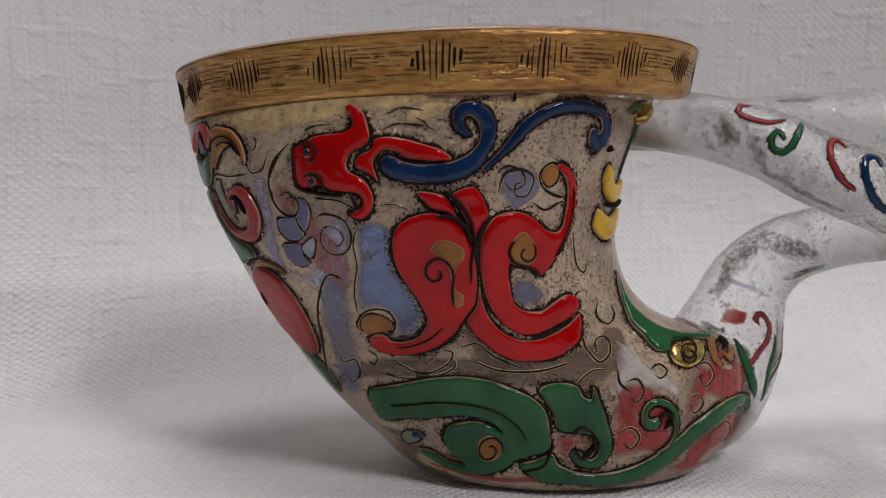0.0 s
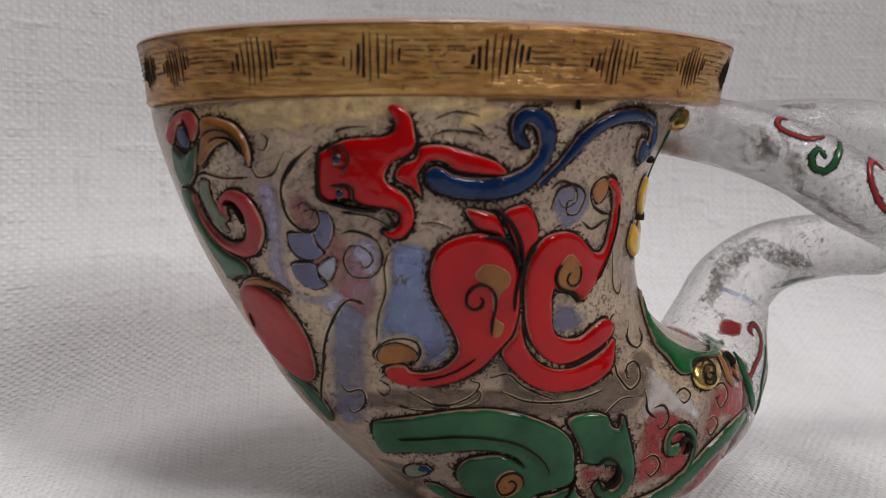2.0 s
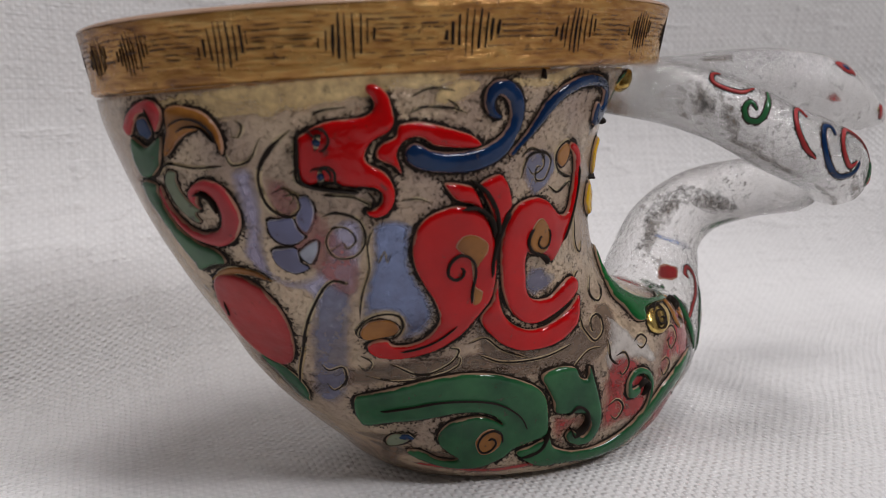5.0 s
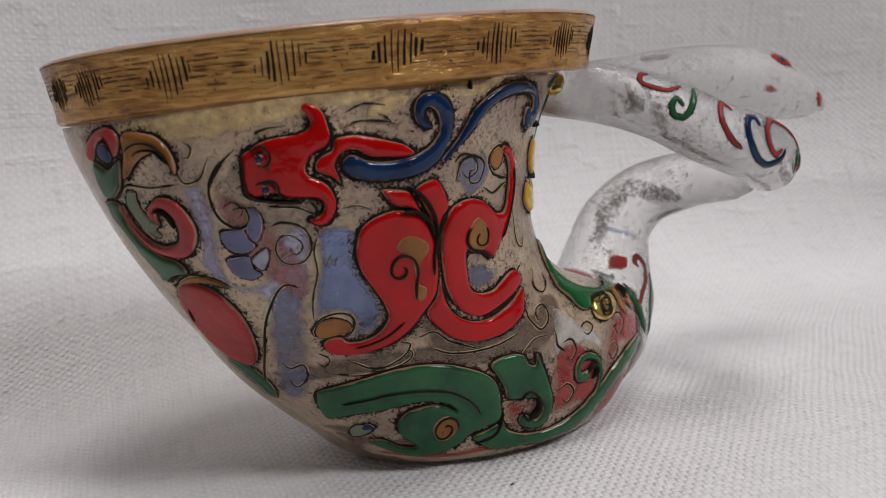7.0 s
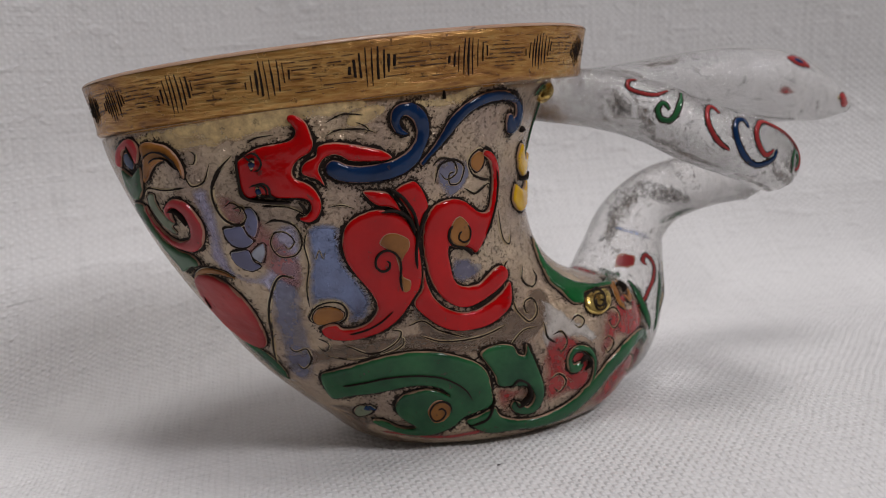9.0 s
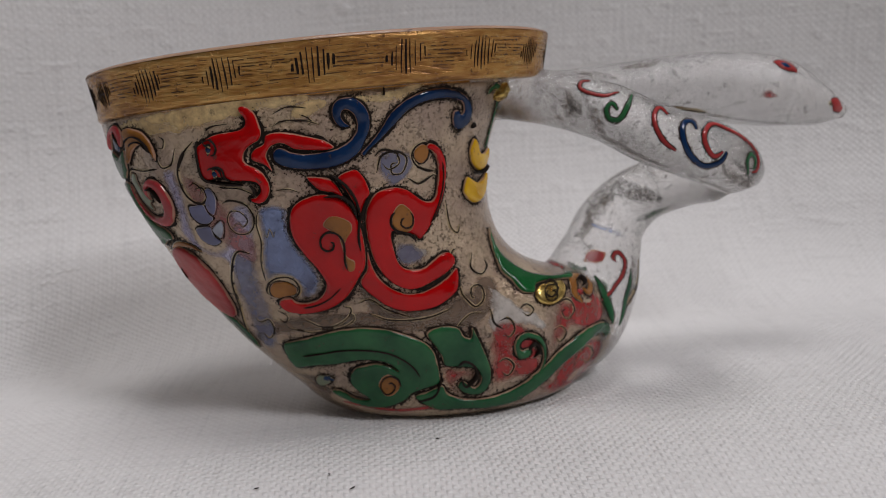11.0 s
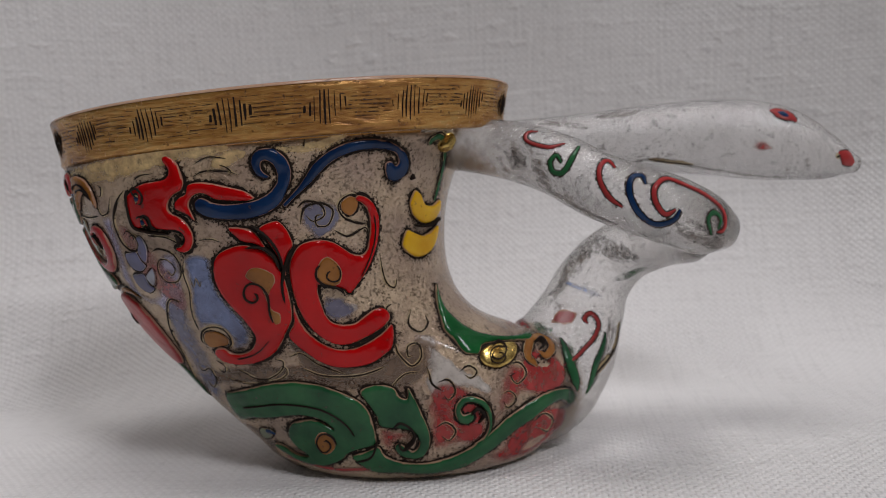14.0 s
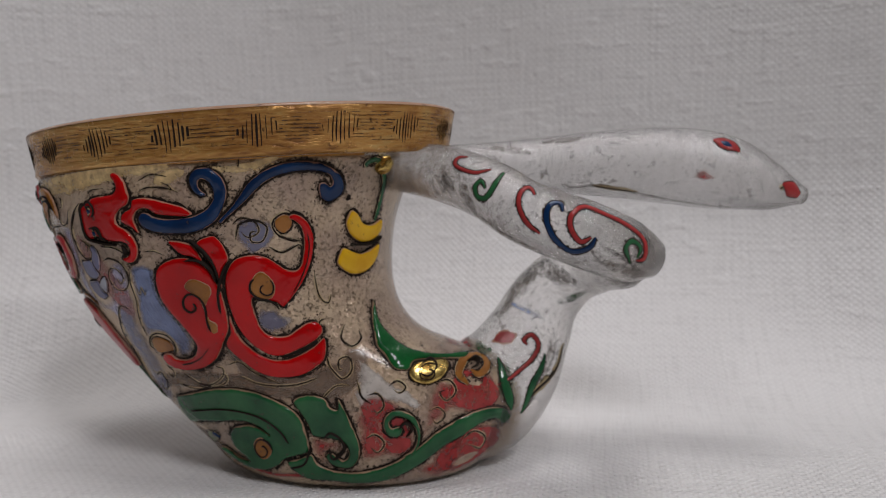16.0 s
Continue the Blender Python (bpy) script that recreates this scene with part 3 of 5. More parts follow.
def skirt(ring, mid, scale, offsets, high, fades, wear, seed):
    """A strip that runs round an outline, between offsets outwards in millimetres."""
    tangent = np.roll(ring, -1, axis=0) - np.roll(ring, 1, axis=0)
    tangent /= np.linalg.norm(tangent, axis=1)[:, None] + 1e-9
    out = np.column_stack([tangent[:, 1], -tangent[:, 0]])
    bm = bmesh.new()
    uv = bm.loops.layers.uv.new("UVMap")
    rows = []
    for p, n in zip(ring, out):
        ragged = 1 + wear * (noise.noise((p[0] * 0.55 + seed, p[1] * 0.55, 0.3)) + 0.9 * noise.noise((p[0] * 2.4, p[1] * 2.4 + seed, 0.7)) + 0.7 * noise.noise((p[0] * 5.5, p[1] * 5.5 + seed, 0.2)))
        rows.append([bm.verts.new(raised(p + n * (d * max(ragged, 0.12) if d > 0 else d), mid, scale, h)) for d, h in zip(offsets, high)])
    for r, q in zip(rows, rows[1:] + rows[:1]):
        for k in range(len(offsets) - 1):
            f = bm.faces.new((r[k], r[k + 1], q[k + 1], q[k]))
            for loop, val in zip(f.loops, (fades[k], fades[k + 1], fades[k + 1], fades[k])):
                loop[uv].uv = (0.0, val)
    return bm


def field(name, mat, style, points):
    """One filled enamel shape with a rounded edge, and the dark groove and grime round it. Its UV holds how far in from the edge."""
    global count
    count += 1
    ring, mid, scale = outline(points)
    top, soft, base = {"enamel": (0.00078, 0.70, 0.0), "low": (0.00026, 0.4, 0.0), "raised": (0.00022, 0.4, 0.00070), "wash": (0.00005, 0.5, 0.0)}[style]
    tangent = np.roll(ring, -1, axis=0) - np.roll(ring, 1, axis=0)
    tangent /= np.linalg.norm(tangent, axis=1)[:, None] + 1e-9
    inward = np.column_stack([-tangent[:, 1], tangent[:, 0]])
    spots = [ring + inward * d for d in (0.07, 0.18, 0.36)]
    lo, hi = ring.min(axis=0), ring.max(axis=0)
    step = max(0.55, (hi - lo).max() / 45)
    spots.append(np.array([(x + 0.25 * step * (j % 2), y) for j, y in enumerate(np.arange(lo[1], hi[1], step)) for x in np.arange(lo[0], hi[0], step)]))
    near = [0.03, 0.06, 0.12, 0.30]
    kept = [ring]
    nxt = np.roll(ring, -1, axis=0)
    for group, least in zip(spots, near):
        seg = nxt - ring
        f = np.clip(((group[:, None] - ring) * seg).sum(2) / ((seg * seg).sum(1) + 1e-12), 0, 1)
        dist = np.linalg.norm(group[:, None] - ring - f[..., None] * seg, axis=2).min(axis=1)
        kept.append(group[dist > least])
    flat = np.concatenate(kept)
    edges = [(i, (i + 1) % len(ring)) for i in range(len(ring))]
    verts, _, faces, *_ = delaunay_2d_cdt([Vector(p) for p in flat], edges, [], 1, 1e-4)
    verts = np.array([tuple(v) for v in verts])
    seg = nxt - ring
    f = np.clip(((verts[:, None] - ring) * seg).sum(2) / ((seg * seg).sum(1) + 1e-12), 0, 1)
    dist = np.linalg.norm(verts[:, None] - ring - f[..., None] * seg, axis=2).min(axis=1)
    bm = bmesh.new()
    uv = bm.loops.layers.uv.new("UVMap")
    made = []
    for p, d in zip(verts, dist):
        k = min(d / soft, 1.0)
        swell = 0.10 * noise.noise((p[0] * 0.35 + count, p[1] * 0.35, 0.0)) + 0.05 * noise.noise((p[0] * 1.3, p[1] * 1.3, count))
        made.append(bm.verts.new(raised(p, mid, scale, base + 0.00002 + 0.0000023 * (count % 9) + top * (math.sqrt(1 - (1 - k) ** 2) * (1 + swell) - 0.04 * min(d / 3, 1)))))
    reach = 1.6 if style == "wash" else 0.3
    for face in faces:
        g = bm.faces.new([made[i] for i in face])
        for loop, i in zip(g.loops, face):
            loop[uv].uv = (0.0, min(dist[i] / reach, 1.0))
    body = cup_part(name, bm, mat)
    if style in ("wash", "raised"):
        return body
    lift = 0.00001 * (count % 7) + base
    wide = {"enamel": 0.36, "low": 0.28, "raised": 0.14}[style]
    cup_part("groove", skirt(ring, mid, scale, (-0.10, 0.0, wide * 0.6, wide), (0.00006 + lift, 0.00010 + lift, 0.00010 + lift, 0.00005 + lift), (1, 1, 1, 1), 1.0, count * 3.7), BROWN, body)
    if style == "enamel":
        cup_part("grime", skirt(ring, mid, scale, (0.0, 0.5, 1.5), (0.00004 + lift,) * 3, (1, 0.55, 0), 0.6, count * 1.9), GRIME, body)
    return body


def incised(kind, points, lift=0.0):
    """A dark scratched scroll with a pale raised line beside it."""
    global count
    count += 1
    samples = spline(points, 0.0005, kind)
    layers = [("scroll_line", BROWN, 1.25 if lift else 1.35, 0.00030, 1.2)]
    if not lift:
        layers.append(("pale_line", PALE_LINE, 2.1, 0.00024, 1.0))
    for label, colour, k, high, worn in layers:
        bm = ribbon(kind, [(u, v, w * k) for u, v, w in samples], 0.0, high + lift + 0.000008 * (count % 9), worn, count * 1.3, "line")
        bm.transform(BASE)
        part(label, bm, colour, HOLDER[kind])


motif("stain", BROWN_GLAZE, "bowl", [(231.1, 20.7, 1.9), (246.7, 19.8, 4.9), (263.1, 19.2, 5.4), (278.2, 19.0, 6.4), (289.9, 20.5, 7.5), (311.6, 26.1, 4.3)])
motif("stain", BROWN_GLAZE, "bowl", [(208.8, 15.3, 1.8), (223.5, 18.6, 3.8), (236.2, 19.3, 3.8), (250.4, 20.0, 3.8), (265.9, 19.5, 3.5)])
motif("stain", BROWN_GLAZE, "bowl", [(208.6, 7.2, 1.0), (219.9, 5.9, 3.6), (211.0, 0.6, 4.2), (231.2, -1.0, 2.4)])
motif("stain", BROWN_GLAZE, "bowl", [(277.2, 31.0, 0.6), (263.2, 21.3, 3.3), (271.8, 18.7, 3.2)])
motif("stain", BROWN_GLAZE, "bowl", [(210.3, 5.8, 0.9), (219.7, 4.0, 2.8), (233.9, 3.1, 2.3), (246.9, 1.1, 1.0)])
motif("ochre_curl", OCHRE, "bowl", [(327.7, 17.5, 1.1), (328.2, 19.9, 1.6), (341.1, 21.7, 1.8), (355.9, 21.6, 1.9), (348.8, 20.2, 1.7), (336.6, 18.9, 1.4), (335.1, 20.0, 0.8)])
motif("pink_wash", PINK, "bowl", [(288.0, 15.6, 2.2), (292.2, 13.7, 7.6), (295.2, 9.1, 7.7), (297.7, 4.5, 4.5)])
motif("pink_wash", PINK, "bowl", [(311.9, 1.1, 2.3), (320.9, 3.6, 9.7), (332.6, 5.2, 9.8), (346.2, 5.4, 4.8)])
motif("pink_wash", PINK, "bowl", [(322.4, 19.3, 4.4), (326.9, 16.6, 9.4), (336.8, 15.1, 7.3), (343.3, 14.4, 2.3)])
field("lilac_ground", LILACGLASS, "wash", [(227.4, 51), (233.1, 51.5), (233.1, 48.4), (232.5, 45.5), (231, 42.6), (229, 39.6), (228.9, 36.8), (233.6, 35.9), (241.1, 38.4), (244.3, 42.1), (247.7, 44.1), (252.8, 44.2), (253.1, 41.6), (250.6, 37.9), (245.8, 33.3), (233.3, 29.3), (234.2, 33.7), (230, 34.5), (223.5, 37.2), (222.6, 40.4), (226.3, 43.8), (227, 46.8)])
field("blue_glass", BLUEGLASS, "wash", [(255.4, 43), (259.8, 43.8), (263.7, 42.9), (262.4, 39.6), (261.7, 36.3), (262.6, 33.7), (262.9, 30.9), (260.8, 28.4), (256.1, 26.4), (249.4, 25.1), (248.6, 25.9), (252.4, 28.1), (252.5, 29.8), (249, 30.2), (243, 29.2), (246.7, 32.6), (251.5, 37.1), (253.7, 40.6)])
field("lilac_drop", LILAC, "wash", [(237.6, 35.5), (242.2, 35.9), (246.2, 34.9), (244.2, 31.3), (230.6, 21.6), (223.1, 16.2), (213.7, 13), (209.2, 15), (217.2, 21.7), (230.5, 30.3)])
field("lilac_petal", LILAC_DEEP, "low", [(232.7, 44.4), (235.7, 44.7), (238.5, 44.8), (239, 43.1), (239.9, 42.1), (237, 41.2), (233.9, 41.4), (232.3, 42.5)])
field("lilac_petal", LILAC_DEEP, "low", [(241.2, 47.4), (243.1, 47.5), (243.9, 46.1), (243, 44.4), (240.8, 42.8), (239.5, 43.4), (239.4, 44.9), (241.1, 46.3)])
field("lilac_petal", LILAC_DEEP, "low", [(231, 40.4), (233.3, 40.6), (236.8, 40.5), (236.5, 38.6), (237.8, 37.7), (234, 37), (230.9, 37.9), (230.2, 39.2)])
field("silver_petal", SILVER, "low", [(237.2, 40.1), (240.8, 41.4), (242.5, 41.6), (241.7, 40), (239, 38.3), (237.5, 38.9)])
field("pink_wash", PINK, "wash", [(285.4, 13.6), (288.4, 13.8), (292.4, 12.4), (292.3, 9.1), (294.8, 7.5), (293.2, 5.6), (288, 4.3), (283.6, 4.7), (283.7, 8.4)])
field("pink_wash", PINK, "wash", [(318.2, 19.2), (321.2, 17.6), (324.1, 16.7), (320.6, 14.2), (315.2, 12.8), (309.3, 10.7), (304.3, 8.4), (307.6, 13.1), (311.5, 16.7)])
field("pink_wash", PINK, "wash", [(305, 1.2), (310.3, 3.8), (315.7, 6.4), (319.6, 7.8), (322, 5.6), (322.3, 3), (322.1, 0.2), (314.2, -0.7)])
field("pink_wash", PINK, "wash", [(269.4, 9.1), (274.3, 8.6), (278.8, 7.6), (278, 5.6), (275, 6.4), (271.2, 5.2), (271, 3.5), (268, 4.5), (267.7, 7.2)])
field("frosting", FROST, "wash", [(303.6, 23.9), (304.5, 22.9), (301.7, 19.6), (306.4, 17), (307.1, 14.1), (303.2, 13.8), (298.9, 15.5), (292.9, 13.6), (288.1, 14.5), (287.3, 16.9), (292.3, 20.5)])
field("frosting", FROST, "wash", [(289.8, 33.4), (294.4, 33.9), (298.5, 33.5), (302, 32.2), (295.8, 30.1), (291, 29.7), (289.2, 30.7)])
field("red_head", RED, "enamel", [(243.2, 54.7), (245.1, 55.6), (248.1, 56.5), (251.3, 56.8), (255.2, 56.9), (257, 57.4), (257.6, 58.3), (256.8, 59.3), (255.8, 60), (255.6, 60.7), (256.7, 60.9), (258.3, 60.4), (260, 59.3), (261, 57.7), (261.4, 56.1), (260.4, 54.9), (258.3, 54.3), (256.7, 53.5), (255.8, 52.2), (256.4, 51.2), (258.8, 50.3), (260.3, 49.2), (261.1, 47.5), (260.6, 46), (258.9, 44.7), (256.8, 44.2), (254.9, 44.6), (254.6, 45.2), (256.4, 45.4), (258, 46.2), (258.3, 47.4), (256.9, 48.1), (253.5, 48.4), (250.9, 48.6), (249.2, 49.2), (246.8, 49.3), (244.2, 49), (242.6, 49.8), (242.4, 51.6)])
field("red_horn", RED, "enamel", [(262.6, 55.7), (265.9, 56), (269.6, 55.5), (274, 54.6), (277.5, 53.8), (279.8, 52.6), (278, 52.2), (272.9, 52.5), (269.5, 52.9), (267.4, 53.8), (265.3, 54.1), (263.3, 53.6), (262, 52.2), (262.5, 50.7), (262.8, 49.6), (261.4, 50.6), (259.3, 51.3), (258, 51.9), (258.2, 52.9), (259.6, 53.7), (261.7, 54.3)])
field("blue_horn", BLUE, "enamel", [(263.8, 52.6), (265.2, 53.3), (266.8, 53.1), (268.7, 52.4), (272.2, 51.9), (276.7, 51.9), (280.6, 52.3), (283.7, 53.3), (285.5, 54.8), (285.4, 56.4), (284.2, 57.8), (282.5, 58.5), (281.4, 58.4), (281.3, 57.5), (282.2, 56.6), (283.6, 55.9), (282.7, 55.6), (280.8, 56.1), (279.4, 57.2), (278.7, 58.6), (278.9, 59.8), (280.2, 60.5), (282.6, 60.5), (285.3, 59.7), (287.6, 58.4), (288.9, 56.7), (289.1, 54.9), (288, 53), (286.7, 51.4), (283.4, 50), (278.7, 49.2), (273.4, 49.2), (268.9, 49.6), (265.7, 50.3), (263.9, 51.3)])
field("blue_horn", BLUE, "enamel", [(287, 51.1), (289, 52.3), (291.1, 53.8), (292.8, 55.4), (293.9, 56.8), (295.6, 58.2), (298.1, 59.5), (301.3, 60.5), (305.5, 60.9), (310.7, 60.7), (316.2, 59.8), (321.1, 58.3), (323.8, 56.3), (323.5, 54.6), (320.3, 53.5), (317.5, 54), (315.8, 55.3), (315.2, 56.7), (316.8, 57), (319, 56.2), (319.5, 56.9), (317.7, 58.2), (314.3, 58.9), (309.8, 59.2), (305.2, 59), (301.8, 58.4), (298.8, 57.3), (296.6, 55.8), (294.6, 54.4), (291.9, 52.8), (289.4, 51.5), (287.9, 50.6)])
field("red_lobe", RED, "enamel", [(274, 44.8), (277.7, 44.3), (280.8, 43.1), (282.5, 41), (283, 38), (281.4, 34.1), (278.1, 31), (273.3, 28.9), (265.6, 26.1), (257.6, 24.1), (250.1, 22.7), (243.1, 22.1), (238.5, 22.5), (237.2, 23.6), (238.9, 24.9), (243.1, 25.8), (245.1, 25.6), (245, 24.6), (248.2, 24.5), (254.1, 25.4), (259.4, 27.1), (262.3, 28.8), (263.4, 31.4), (262.7, 34.1), (262, 36.8), (262.6, 39.5), (263.9, 41.5), (266, 43.2), (269.5, 44.3)])
field("red_band", RED, "enamel", [(281.7, 33.6), (280.3, 31.1), (278.6, 28), (278, 25.8), (279, 24.6), (283.3, 24.5), (291.3, 25.5), (299.2, 26.8), (306, 28.2), (302.1, 26.3), (294.5, 24.3), (286.2, 22.6), (278.9, 21.4), (273.4, 21.1), (269.5, 21.5), (268.2, 23.1), (270.1, 25.7), (272.1, 28), (277.6, 30.3)])
field("red_hook", RED, "enamel", [(289.1, 43.4), (291.8, 44.3), (296.1, 44.6), (300.3, 43.9), (303.2, 42.6), (305.5, 41.6), (308.7, 41.3), (310.9, 42.3), (312.2, 44.6), (312.6, 46.9), (311.6, 48.9), (309.7, 50.2), (307.5, 50.9), (308.3, 51.6), (311.3, 51.1), (314, 49.7), (315.8, 47.3), (315.4, 44.5), (313.5, 41.7), (309.7, 38.7), (304.5, 36.1), (300.7, 34.7), (299.2, 35.6), (296.6, 36), (293.8, 36.4), (292.3, 36.8), (291.1, 35.6), (290.2, 33.4), (289, 31.2), (289, 29.8), (291, 29.2), (295.1, 29.2), (300.8, 30.4), (305.2, 31.3), (308.6, 31.3), (309.2, 30.2), (307, 29), (300.6, 27.6), (293.7, 26.5), (286.3, 25.5), (282.2, 25.5), (280.9, 26.8), (281.1, 28.9), (281.9, 31.5), (283.1, 34.5), (284.5, 38), (286.1, 40.9)])
field("red_leaf", RED, "enamel", [(271.7, 47.9), (274.9, 47.8), (278, 47.2), (279.5, 45.9), (280.8, 43.8), (282, 42), (280.4, 43.6), (277.9, 44.8), (275.2, 45.3), (273.6, 46)])
field("red_leaf", RED, "enamel", [(279.9, 47.2), (282, 48.1), (285.2, 48.4), (287.1, 47.2), (288.2, 45.5), (288.4, 44), (286.6, 42.8), (285, 41), (283.8, 38.8), (283.6, 40.3), (283, 42.7), (281.6, 45.2)])
field("ochre_scroll", OCHRE, "raised", [(272.4, 39.5), (274.8, 40.8), (277.6, 40.7), (280.5, 39.5), (280.2, 38.1), (277.6, 36.6), (275.6, 35.1), (275, 33.3), (276.3, 32.4), (274.4, 30.8), (272.4, 30.6), (273.5, 32.4), (275, 35.1), (275.3, 37.3), (273.7, 38.4)])
field("ochre_scroll", OCHRE, "raised", [(293.7, 39.9), (295.5, 41.2), (297.8, 41.6), (300.1, 40.2), (300.6, 38.5), (298.8, 36.8), (295.9, 36.4), (293.5, 37.2), (292.7, 38.4)])
field("ochre_scroll", OCHRE, "low", [(303.4, 50.6), (305.6, 51.6), (308.3, 50.9), (308.3, 49.2), (306.1, 48.2), (303.6, 49.2)])
field("ochre_scroll", OCHRE, "low", [(240.4, 27.2), (244.2, 28.8), (247.8, 29.2), (250.3, 28.8), (250.8, 27.6), (248.1, 26.4), (244.2, 26), (240.9, 25.7), (239.4, 26)])
field("green_bed", GREEN, "enamel", [(222.5, 15), (228, 15.9), (237.5, 17.1), (246.4, 18.2), (253.9, 18.5), (260, 17.8), (264.6, 16.3), (267.7, 14.6), (268.7, 12.5), (267.7, 9.1), (265.9, 6.1), (260.3, 5), (255.5, 4.1), (251.2, 2.5), (243.6, 1.1), (236.1, 0.9), (229.1, 1.6), (224.1, 3), (223.2, 4.4), (227.9, 4.4), (231.1, 3), (235.8, 2.5), (237.9, 3), (236.3, 4.4), (235.5, 6), (237.1, 7.7), (241.1, 9.6), (245.4, 10.5), (250.3, 10.9), (253.1, 10.2), (255.2, 9.1), (254.1, 10.6), (251.2, 11.5), (245.8, 11.7), (236.8, 10.9), (227.6, 10.4), (217.8, 9.5), (217.8, 11.4)])
field("green_fin", GREEN, "enamel", [(269.8, 16.3), (272.7, 17.2), (276.9, 17.4), (279.3, 16.7), (279.5, 15), (281.1, 14.6), (283.1, 16.6), (283.1, 14.6), (283.1, 11.5), (283.5, 7.9), (282.5, 5), (279.7, 3.1), (275.9, 2.8), (272.4, 3.7), (271.4, 5.1), (273, 6.1), (274.7, 5.4), (276.8, 4.4), (278.8, 5.1), (279.7, 6.5), (278.7, 8.3), (274.5, 9), (270.1, 9.6), (270.2, 12), (269.9, 14.2)])
field("green_vine", GREEN, "enamel", [(255.9, 3.3), (261.6, 4.4), (266.3, 5.4), (267.3, 3.7), (270.8, 2.5), (277.9, 1.8), (285.9, 2.2), (293, 3.3), (298.2, 4.8), (303.6, 6.7), (309.5, 9.1), (318.2, 11.2), (326.2, 12.3), (335.9, 12.3), (344, 11.3), (348, 9.5), (343, 8.6), (336, 10), (327.5, 9.6), (320.5, 8), (313.4, 6.4), (306.5, 3.8), (300.6, 1.7), (293, 0), (283, -0.4), (272.2, 0.1), (262.9, 0.3), (258.3, 1.5)])
field("green_curl", GREEN, "enamel", [(303.3, 6.9), (300.5, 4.9), (297.6, 4.8), (301.1, 6.1), (302.7, 8.3), (302.2, 10.7), (300.4, 12.3), (297.4, 12.9), (294.7, 11.8), (295.1, 10.7), (297.7, 10.9), (298.1, 9.9), (296.3, 8.9), (293.5, 9.2), (292.5, 10.8), (293.7, 12.7), (296.6, 13.9), (300, 13.9), (302.7, 12.8), (304.1, 10.4)])
field("gilt_scroll", OCHRE, "raised", [(245.9, 6.2), (248.6, 7.9), (251.5, 8.7), (253.6, 8.2), (253.7, 6.9), (251.7, 5.2), (248.2, 4), (245.5, 4.1)])
field("sage_leaf", SAGE, "low", [(219.9, 6.7), (224.8, 7.9), (227.6, 7.5), (226.9, 6.4), (221.8, 5.3), (217.7, 5.1)])
field("pink_spiral", PINKROSE, "enamel", [(215.7, 49), (218.7, 50), (221.4, 50.2), (224.4, 49.5), (226.1, 47.9), (226.9, 45.9), (225.8, 43.8), (222.7, 42), (218.5, 41), (214.5, 41.2), (210.1, 42.1), (206.7, 44.1), (205.2, 46.4), (205.4, 48.7), (206.3, 49.5), (206.5, 48.7), (206.7, 46.6), (208.9, 44.5), (212.1, 43.2), (215.7, 42.9), (219.6, 43.5), (221.8, 45.2), (222, 47.1), (220.6, 48.4), (219, 48.7), (217.7, 48.3), (216.6, 47), (216.6, 46.2), (215.3, 47), (214.6, 48.1)])
field("sage_curl", SAGE, "low", [(210.9, 51.4), (213.5, 51.3), (212.7, 50.1), (212.8, 48.7), (214, 47.3), (216.1, 46.1), (214.3, 45.5), (215.1, 44.4), (213.1, 44.3), (210.3, 45.5), (208.6, 47.2), (208.1, 49.1), (208.7, 50.2)])
field("ochre_horn", OCHRE, "enamel", [(216.5, 59.4), (219, 59.8), (222.2, 59.4), (225.1, 58.8), (227.2, 57.5), (228.2, 55.8), (228.2, 54.3), (227.4, 53.3), (227, 53.7), (226.9, 55), (225.4, 56.1), (223.4, 56.5), (220.6, 56.2), (217.4, 55.2), (214.4, 53.9), (212.4, 53.4), (213.2, 54.6), (215.6, 57)])
field("bud", PINKROSE, "enamel", [(204.2, 59.2), (208.1, 60.4), (211.7, 60.8), (214.2, 60.2), (215.3, 59.1), (214.6, 57.8), (212.3, 56.6), (211.7, 57.9), (210.4, 59), (208, 58.9), (205.5, 57.7), (202.6, 56.3), (201.3, 57.5)])
field("bud_heart", BLUE, "low", [(207.1, 58.4), (209.7, 58.6), (210.5, 57.7), (210.6, 56.4), (208.7, 55.7), (206.5, 56.2), (205.8, 57.3)])
field("bud_cup", GREENPALE, "enamel", [(202.9, 56.1), (205, 55.6), (207.2, 54.8), (210.9, 55.6), (213.2, 56), (212, 54.3), (208.9, 52), (204.2, 50.6), (200.7, 50.7), (200, 52.3), (200.5, 54.1)])
field("green_stripe", GREENPALE, "enamel", [(199.2, 50), (205, 49.7), (204.1, 48.4), (203.9, 46.4), (205.6, 43.6), (210, 41.5), (215.5, 40.3), (216, 38.5), (210.5, 38), (204.3, 37.1), (203.7, 38.5), (201.9, 41.3), (199.9, 44.9), (198.1, 47.2)])
field("red_oval", PINKRED, "enamel", [(207.2, 35.8), (213.6, 36.8), (219.3, 36.1), (222.8, 34), (223.5, 30.4), (219.8, 26.2), (212.6, 21.9), (208, 21.1), (201.7, 22.7), (198.5, 25.6), (199.6, 29.4), (202.5, 32.8)])
field("yellow_fruit", YELLOW, "enamel", [(328.3, 50.4), (329.7, 51.7), (332.8, 50.9), (336.1, 49.1), (341, 48.7), (346.7, 49.6), (347.2, 47.4), (342, 45.7), (335.1, 45.6), (330.2, 47.2), (328.2, 49)])
